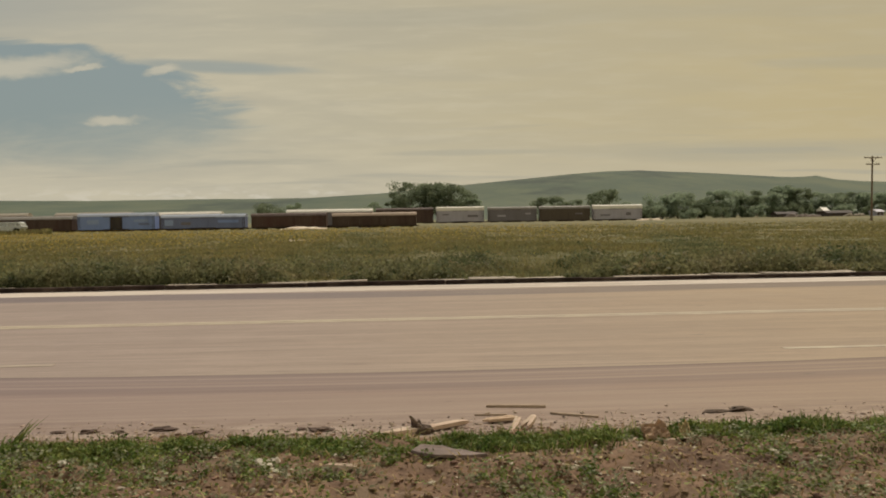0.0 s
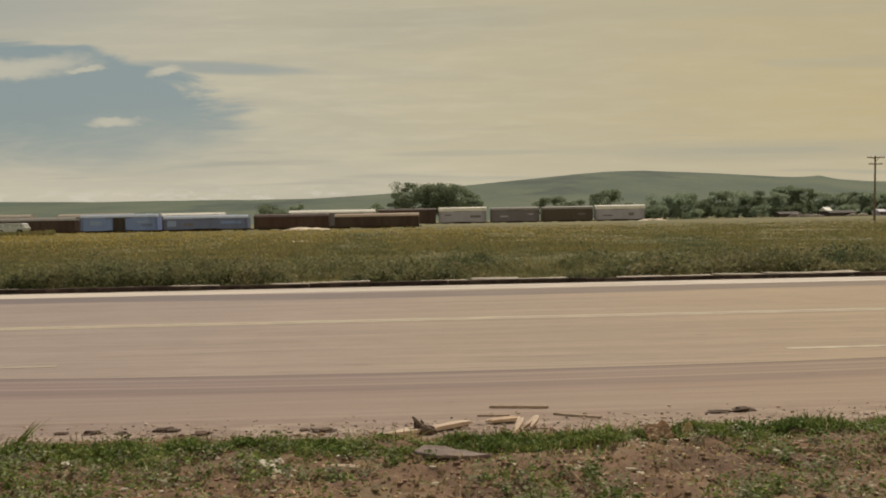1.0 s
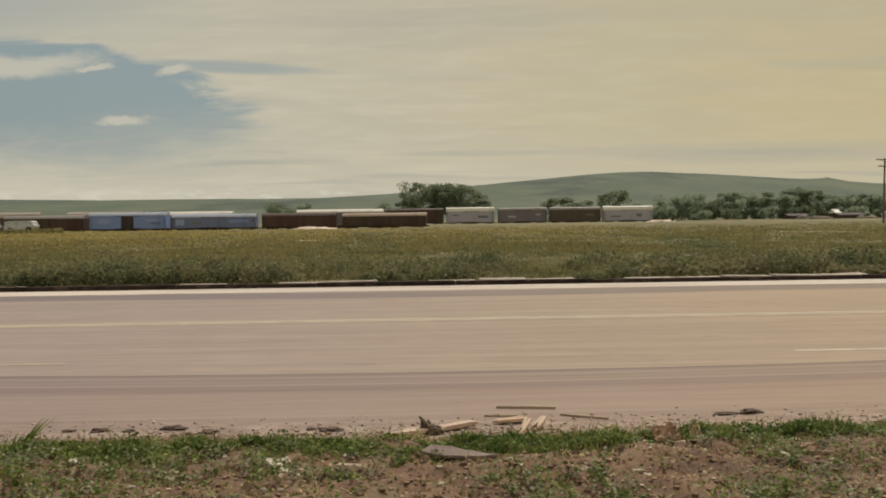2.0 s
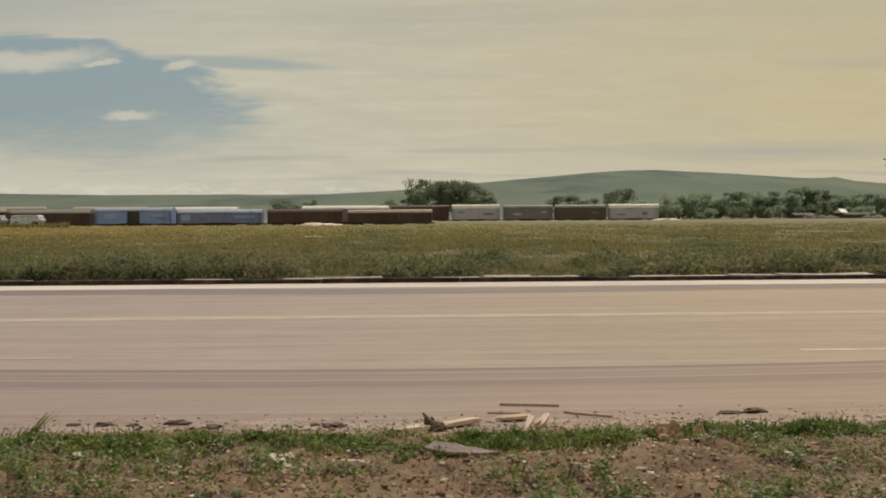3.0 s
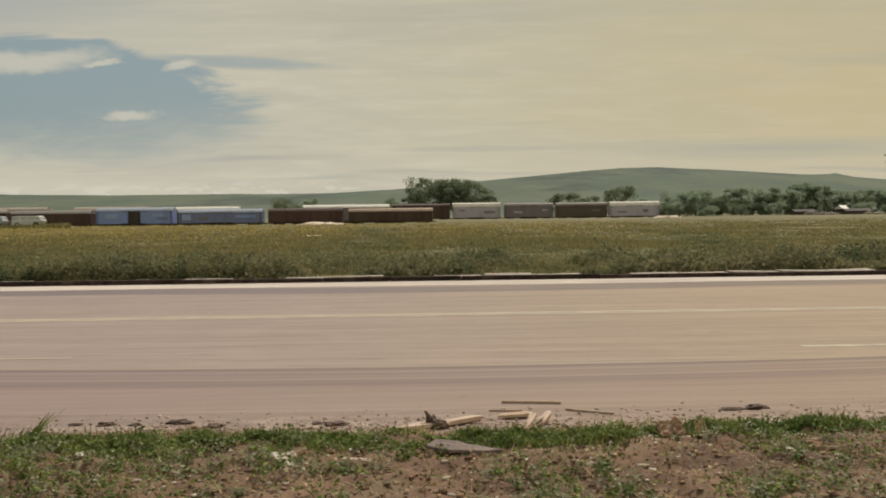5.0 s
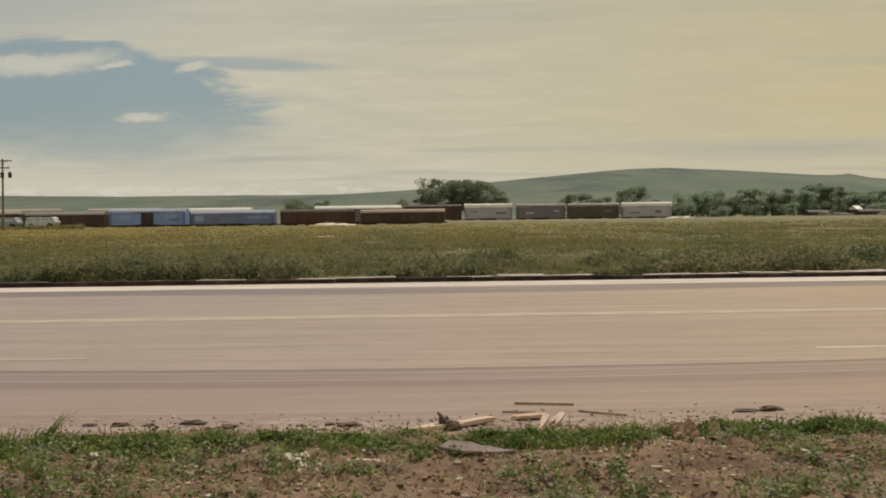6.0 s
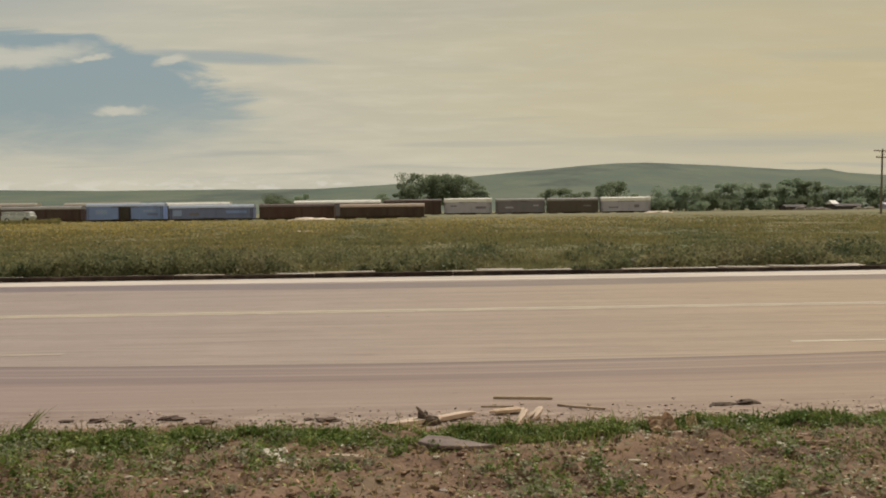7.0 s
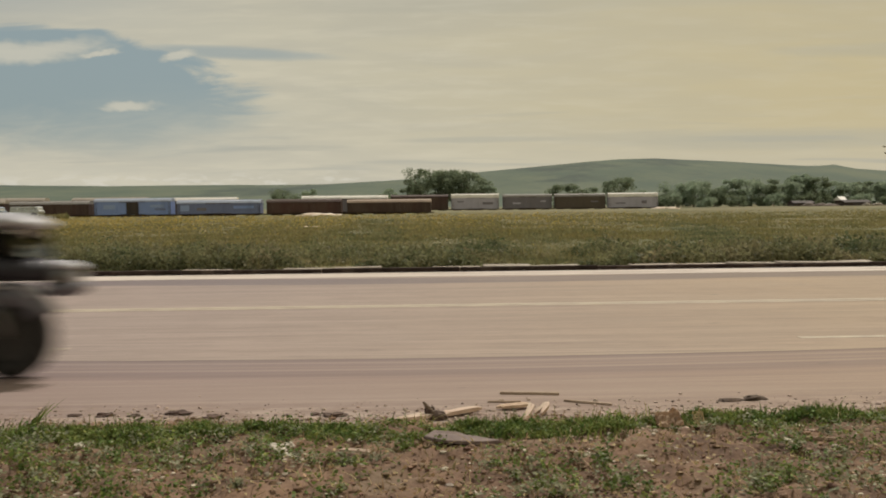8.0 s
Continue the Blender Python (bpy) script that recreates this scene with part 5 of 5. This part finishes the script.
build_slab()
for k, (x, y, s, mat, label) in enumerate(((2.50, 6.95, (0.080, 0.05, 0.022), M_CLOD, "dark clod of earth on the road edge"), (2.32, 6.93, (0.085, 0.04, 0.012), M_CLOD, "flat dark clod of earth on the road edge"),
                                           (-0.52, 6.66, (0.075, 0.05, 0.018), M_CLOD, "dark clod of earth on the road edge"), (-0.66, 6.70, (0.035, 0.025, 0.012), M_CLOD, "flat dark clod of earth on the road edge"),
                                           (-1.62, 6.80, (0.080, 0.04, 0.018), M_CLOD, "dark clod of earth on the road edge"), (-1.36, 6.66, (0.060, 0.04, 0.020), M_CLOD, "dark clod of earth on the road edge"),
                                           (-2.13, 6.78, (0.062, 0.03, 0.016), M_CLOD, "flat dark clod of earth on the road edge"), (-2.34, 6.80, (0.042, 0.03, 0.012), M_CLOD, "flat dark clod of earth on the road edge"),
                                           (-1.92, 6.76, (0.040, 0.03, 0.012), M_CLOD, "small dark clod of earth on the road edge"),
                                           (0.17, 6.50, (0.080, 0.05, 0.045), M_CLOD, "dark splintered lump of wood by split boards"), (0.12, 6.54, (0.035, 0.03, 0.065), M_CLOD, "dark splintered lump of wood by split boards"),
                                           (-1.48, 5.99, (0.034, 0.03, 0.030), M_PALESTONE, "small white stone at the grass edge"), (-0.76, 5.47, (0.055, 0.04, 0.032), M_PALESTONE, "white stone on weedy earth"),
                                           (-0.68, 5.42, (0.045, 0.035, 0.026), M_PALESTONE, "white stone on weedy earth"), (-0.70, 5.56, (0.03, 0.025, 0.02), M_PALESTONE, "small white stone on weedy earth"),
                                           (0.72, 5.90, (0.055, 0.04, 0.022), M_STONE, "grey stone on bare earth"), (2.40, 5.90, (0.034, 0.035, 0.02), M_PEBBLE, "pale stone on bare earth"),
                                           (2.15, 5.42, (0.034, 0.04, 0.022), M_PEBBLE, "pale stone on bare earth"), (-1.95, 5.72, (0.03, 0.03, 0.018), M_PALESTONE, "small pale stone on bare earth"),
                                           (0.98, 5.25, (0.034, 0.03, 0.018), M_PEBBLE, "pale stone on bare earth"), (1.30, 5.20, (0.03, 0.03, 0.018), M_PEBBLE, "pale stone on bare earth"))):
    clod = mat is M_CLOD
    stone(x, y, s, mat, label, "clod" if clod else "stone", "clod" if clod else "stone", 40 + k, 0.30, random.uniform(-25, 25))


def crumpled(x, y, size, material, label):
    bm = bmesh.new()
    n = 7
    grid = [[bm.verts.new(((i / n - 0.5) * size[0] + random.uniform(-0.1, 0.1) * size[0] / n, (j / n - 0.5) * size[1], size[2] * (0.25 + 0.75 * abs(noise.noise(Vector((i * 0.6 + x, j * 0.8 + y, 2.2))))) * 1.4)) for i in range(n + 1)] for j in range(n + 1)]
    faces = [bm.faces.new((grid[j][i], grid[j][i + 1], grid[j + 1][i + 1], grid[j + 1][i])) for i in range(n) for j in range(n)]
    bmesh.ops.solidify(bm, geom=faces, thickness=0.004)
    ob = tagged(part("cardboard_scrap", bm, material), label, "cardboard")
    ob.matrix_world = pose(x, y, near_z(x, y) + 0.045, 36, random.uniform(-12, 12), random.uniform(-20, 20))


crumpled(1.60, 5.94, (0.16, 0.12, 0.06), M_CARD, "crumpled tan cardboard scrap in grass")
crumpled(1.80, 5.97, (0.07, 0.11, 0.06), M_PALECARD, "small pale crumpled scrap in grass")


def scatter_stones():
    """Pebbles and crumbs of earth, too many to count."""
    ico = bmesh.new()
    bmesh.ops.create_icosphere(ico, subdivisions=1, radius=1.0)
    shape = np.array([v.co[:] for v in ico.verts])
    tri = np.array([[v.index for v in f.verts] for f in ico.faces])
    ico.free()
    np.random.seed(5)
    for name, n, mat, lo, hi, ylo, yhi, label in (("pebbles", 900, M_PEBBLE, 0.005, 0.022, 4.2, 6.1, "small pale pebbles on bare earth"), ("earth_crumbs", 6000, M_CRUMB, 0.005, 0.022, 4.2, 6.6, "crumbs and clods of brown earth"),
                                                  ("road_grit", 900, M_CLOD, 0.004, 0.012, 6.55, 7.25, "dark grit and crumbs along the road edge"),
                                                  ("dust_clumps", 2600, M_DUST, 0.005, 0.018, 6.55, 7.25, "pale pinkish clumps of dry dirt along the road edge")):
        x = np.random.uniform(-6, 6, n)
        y = np.random.uniform(ylo, yhi, n) if ylo < 6.5 else 6.35 + np.abs(np.random.normal(0, 0.30, n))
        s = lo + (hi - lo) * np.random.rand(n) ** 3
        z = np.maximum(ground_z(x, y), np.where(y > 6.1, 0.0, -1.0))
        v = shape[None] * (0.75 + 0.5 * np.random.rand(n, len(shape), 1)) * s[:, None, None] * np.array([1.4, 1.0, 0.62])
        a = np.random.rand(n) * 6.28
        c, d = np.cos(a)[:, None], np.sin(a)[:, None]
        v = np.stack([v[..., 0] * c - v[..., 1] * d, v[..., 0] * d + v[..., 1] * c, v[..., 2]], -1) + np.stack([x, y, z + 0.25 * s], -1)[:, None]
        f = tri[None] + (np.arange(n) * len(shape))[:, None, None]
        tagged(obj_from(name, v.reshape(-1, 3), f.reshape(-1, 3), mat), label, "stones", kind="stuff")


scatter_stones()


# ---- the motorcycle ----
M_DARKPAINT = surface("dark_grey_enamel", (0.024, 0.024, 0.030), (0.040, 0.039, 0.047), 3.0, 0.60, 0.0)
M_LAVENDER = surface("grey_enamel", (0.085, 0.08, 0.098), (0.14, 0.132, 0.155), 3.0, 0.4, 0.0, clear=0.3)
M_PALEPAINT = surface("pale_grey_enamel", (0.34, 0.33, 0.36), (0.45, 0.44, 0.465), 3.0, 0.45, 0.0, clear=0.3)
for _m in (M_RUBBER, M_DARKPAINT):
    _m.node_tree.nodes["Principled BSDF"].inputs["Specular IOR Level"].default_value = 0.2
M_SMOKE = M_GLASS.copy()
M_SMOKE.node_tree.nodes["Principled BSDF"].inputs["Base Color"].default_value = (0.40, 0.38, 0.34, 1)
M_VINYL = surface("black_vinyl", (0.020, 0.016, 0.014), (0.034, 0.028, 0.025), 14.0, 0.7, 0.2)
M_ALLOY = surface("oily_alloy", (0.16, 0.155, 0.15), (0.30, 0.29, 0.28), 8.0, 0.5, 0.2, metal=0.7)


def guard(bm, x, z, radius, half, start, stop, thick=0.012, deep=0.07):
    """A mudguard: an arch round a wheel, with turned-down sides."""
    n = 22
    rings = []
    for k in range(n + 1):
        a = radians(start + (stop - start) * k / n)
        section = ((radius - deep, -half), (radius - 0.015, -half * 0.92), (radius, -half * 0.55), (radius + 0.004, 0), (radius, half * 0.55), (radius - 0.015, half * 0.92), (radius - deep, half),
                   (radius - deep, half - thick), (radius - 0.03, half * 0.80), (radius - thick, 0), (radius - 0.03, -half * 0.80), (radius - deep, -half + thick))
        rings.append([bm.verts.new((x + q * math.cos(a), y, z + q * math.sin(a))) for q, y in section])
    m = len(rings[0])
    for k in range(n):
        for i in range(m):
            bm.faces.new((rings[k][i], rings[k][(i + 1) % m], rings[k + 1][(i + 1) % m], rings[k + 1][i]))
    bm.faces.new(rings[0])
    bm.faces.new(list(reversed(rings[-1])))
    bmesh.ops.recalc_face_normals(bm, faces=bm.faces)


def shell(bm, stations):
    """A closed rounded body through elliptical stations (x, z, half width, half height)."""
    n, rings = 14, []
    for x, z, hy, hz in stations:
        rings.append([bm.verts.new((x, hy * math.cos(2 * math.pi * k / n), z + hz * math.sin(2 * math.pi * k / n))) for k in range(n)])
    for p, q in zip(rings, rings[1:]):
        for k in range(n):
            bm.faces.new((p[k], p[(k + 1) % n], q[(k + 1) % n], q[k]))
    bm.faces.new(rings[0])
    bm.faces.new(list(reversed(rings[-1])))
    bmesh.ops.recalc_face_normals(bm, faces=bm.faces)


def touring_motorcycle():
    """Nose towards +x; x = 0 under the front axle."""
    bike = tagged(new("motorcycle"), "dark touring motorcycle with windscreen speeding along the road", "motorcycle")

    def piece(name, material, label="", smooth=True, work=None):
        bm = bmesh.new()
        work(bm)
        return part(name, bm, material, bike, label, smooth)

    wheels = [put_wheel(bike, x, 0.0, 0.36, 0.15, M_VINYL) for x in (0.0, -1.52)]
    piece("front_fender", M_LAVENDER, "deep grey front mudguard under a painted highlight strip", work=lambda bm: guard(bm, 0, 0.36, 0.44, 0.115, 28, 178, deep=0.17))
    # sky-lit highlight on the mudguard's top, added as a pale painted strip
    piece("fender_trim", M_PALEPAINT, "pale strip for the highlight along the top of the mudguard", work=lambda bm: guard(bm, 0, 0.36, 0.452, 0.118, 50, 150, deep=0.035))
    piece("rear_fender", M_DARKPAINT, "deep dark rear mudguard", work=lambda bm: guard(bm, -1.52, 0.36, 0.43, 0.10, -5, 165))
    for y in (-0.125, 0.125):
        piece("fork_leg", M_ALLOY, "alloy fork leg", work=lambda bm: (rod(bm, (0, y, 0.36), (-0.12, y, 0.72), 0.034, seg=12), rod(bm, (-0.12, y, 0.72), (-0.24, y, 1.06), 0.024, seg=12)))
    # fairing: a dark shell with a nose that carries the lamp
    piece("fairing", M_DARKPAINT, "dark rounded fairing", work=lambda bm: shell(bm, ((-0.30, 0.97, 0.30, 0.12), (-0.10, 0.96, 0.35, 0.13), (0.12, 0.95, 0.33, 0.12), (0.30, 0.93, 0.25, 0.10), (0.42, 0.91, 0.15, 0.08))))
    piece("lower_fairing", M_DARKPAINT, "dark lower leg shield", work=lambda bm: (shell(bm, ((-0.62, 0.62, 0.24, 0.24), (-0.46, 0.66, 0.30, 0.27), (-0.36, 0.68, 0.28, 0.22)))))
    lamp = piece("headlight", M_ALLOY, "dull metal headlight shell", work=lambda bm: shell(bm, ((0.34, 0.875, 0.05, 0.05), (0.40, 0.875, 0.11, 0.115), (0.54, 0.87, 0.125, 0.125), (0.585, 0.87, 0.11, 0.105))))
    bm = bmesh.new()
    shell(bm, ((0.587, 0.87, 0.10, 0.095), (0.605, 0.87, 0.075, 0.07), (0.612, 0.87, 0.03, 0.025)))
    part("lens", bm, M_PALEPAINT, lamp, "pale ribbed headlight lens", True)
    piece("headlight_brow", M_PALEPAINT, "pale brow over the headlight", work=lambda bm: shell(bm, ((0.30, 0.955, 0.06, 0.03), (0.38, 0.965, 0.12, 0.045), (0.54, 0.955, 0.13, 0.045), (0.62, 0.94, 0.10, 0.025))))
    piece("horn_cover", M_LAVENDER, "grey painted horn cover below the headlight", work=lambda bm: shell(bm, ((0.30, 0.77, 0.08, 0.05), (0.38, 0.77, 0.13, 0.075), (0.55, 0.77, 0.13, 0.075), (0.64, 0.775, 0.08, 0.045))))
    # windscreen, curved, with a pale top band
    def curved(bm, z0, z1, x0, x1, half0, half1, thick):
        n = 12
        rows = []
        for k in range(n + 1):
            q = 2 * k / n - 1
            back = 0.36 * q * q
            rows.append([bm.verts.new((x - back, q * h, z - 0.06 * q * q * e)) for x, h, z, e in ((x0, half0, z0, 0), (x1, half1, z1, 1), (x1 - thick, half1, z1, 1), (x0 - thick, half0, z0, 0))])
        for k in range(n):
            for i in range(4):
                bm.faces.new((rows[k][i], rows[k][(i + 1) % 4], rows[k + 1][(i + 1) % 4], rows[k + 1][i]))
        bm.faces.new(rows[0])
        bm.faces.new(list(reversed(rows[-1])))
        bmesh.ops.recalc_face_normals(bm, faces=bm.faces)
    screen = piece("windscreen", M_SMOKE, "tall smoked curved windscreen", work=lambda bm: curved(bm, 1.04, 1.31, 0.42, 0.30, 0.32, 0.31, 0.006))
    screen.visible_shadow = False
    piece("screen_band", M_PALEPAINT, "pale band along the top of the windscreen", work=lambda bm: shell(bm, ((-0.34, 1.33, 0.22, 0.06), (-0.16, 1.345, 0.30, 0.075), (0.06, 1.345, 0.31, 0.075), (0.24, 1.325, 0.27, 0.06), (0.34, 1.305, 0.18, 0.035))))
    piece("instrument_binnacle", M_VINYL, "black instrument binnacle behind the screen", work=lambda bm: shell(bm, ((-0.40, 1.14, 0.22, 0.12), (-0.30, 1.17, 0.27, 0.15), (-0.16, 1.17, 0.28, 0.16), (-0.03, 1.13, 0.25, 0.12), (0.04, 1.08, 0.2, 0.06))))
    for y in (-0.27, 0.27):
        piece("screen_strut", M_DARKPAINT, work=lambda bm: (rod(bm, (-0.10, y, 1.05), (-0.14, y, 1.37), 0.028, seg=8), rod(bm, (-0.22, y, 1.05), (-0.22, y, 1.36), 0.03, seg=8)))
        piece("turn_signal", M_CHROME, "round chrome turn signal", work=lambda bm: shell(bm, ((0.16, 0.88, 0.03, 0.03), (0.20, 0.88, 0.05, 0.045), (0.27, 0.88, 0.045, 0.04))))
        piece("mirror", M_CHROME, "small chrome mirror", work=lambda bm: (rod(bm, (-0.30, y, 1.12), (-0.30, y * 1.5, 1.25), 0.008, seg=6), box(bm, (-0.30, y * 1.55, 1.28), (0.03, 0.12, 0.08), 0.012)))
    piece("handlebar", M_CHROME, "chrome handlebar", work=lambda bm: (rod(bm, (-0.28, -0.18, 1.08), (-0.28, 0.18, 1.08), 0.014), rod(bm, (-0.28, 0.18, 1.08), (-0.46, 0.38, 1.06), 0.014), rod(bm, (-0.28, -0.18, 1.08), (-0.46, -0.38, 1.06), 0.014)))
    for y in (-0.40, 0.40):
        piece("grip", M_VINYL, "black rubber grip", work=lambda bm: rod(bm, (-0.45, y * 0.93, 1.06), (-0.53, y * 1.1, 1.05), 0.02))
    piece("fuel_tank", M_DARKPAINT, "dark teardrop fuel tank", work=lambda bm: shell(bm, ((-0.98, 0.80, 0.06, 0.06), (-0.85, 0.83, 0.13, 0.11), (-0.62, 0.87, 0.155, 0.14), (-0.42, 0.87, 0.12, 0.12), (-0.34, 0.87, 0.05, 0.06))))
    piece("seat", M_VINYL, "black vinyl dual seat", work=lambda bm: shell(bm, ((-1.72, 0.83, 0.10, 0.05), (-1.60, 0.84, 0.15, 0.07), (-1.30, 0.83, 0.16, 0.07), (-1.0, 0.77, 0.15, 0.06), (-0.90, 0.78, 0.09, 0.04))))
    piece("frame", M_DARKPAINT, work=lambda bm: [rod(bm, p, q, 0.02, seg=8) for y in (-0.11, 0.11) for p, q in (((-0.24, 0, 0.95), (-0.45, y, 0.30)), ((-0.45, y, 0.30), (-1.10, y, 0.28)), ((-1.10, y, 0.28), (-1.20, y, 0.70)), ((-0.28, 0, 0.88), (-1.20, y, 0.70)), ((-1.20, y, 0.70), (-1.75, y, 0.76)), ((-1.10, y, 0.34), (-1.52, y, 0.36)))])
    piece("engine", M_ALLOY, "oily alloy engine block", False, work=lambda bm: (box(bm, (-0.80, 0, 0.42), (0.46, 0.34, 0.28), 0.05), [box(bm, (-0.72, 0, 0.58 + 0.025 * k), (0.26, 0.44, 0.012)) for k in range(7)], rod(bm, (-0.72, 0, 0.5), (-0.72, 0, 0.76), 0.11)))
    for y in (-0.20, 0.20):
        piece("exhaust", M_CHROME, "chrome exhaust pipe", work=lambda bm: (rod(bm, (-0.62, y * 0.8, 0.55), (-0.60, y, 0.30), 0.022), rod(bm, (-0.60, y, 0.30), (-1.20, y, 0.28), 0.022), rod(bm, (-1.20, y, 0.28), (-1.95, y, 0.32), 0.045, 0.05, 14)))
        piece("saddlebag", M_DARKPAINT, "dark hard saddlebag", False, work=lambda bm: box(bm, (-1.56, y * 1.45, 0.64), (0.56, 0.17, 0.30), 0.05))
    piece("tail_light", M_RUBBER, "small tail light", False, work=lambda bm: box(bm, (-1.95, 0, 0.66), (0.05, 0.12, 0.08), 0.015))
    return bike, wheels


BIKE, BIKE_WHEELS = touring_motorcycle()


# ---- what moves ----
SPEED, LANE, AT_END = 12.5, 8.43, -3.42   # the motorcycle's pace, its line on the road, and where its front axle is at 8 s


def motions():
    walk(BIKE, [(0.0, pose(AT_END - SPEED * 8.0, LANE, 0.0)), (4.0, pose(AT_END - SPEED * 4.0, LANE, 0.0)), (8.0, pose(AT_END, LANE, 0.0))])
    turn = math.degrees(SPEED / FPS / 0.36)
    for wheel in BIKE_WHEELS:
        at = wheel.location.copy()
        walk(wheel, [(k / FPS, pose(at.x, at.y, at.z, 0, turn * k, 0)) for k in range(8 * FPS + 1)])


motions()
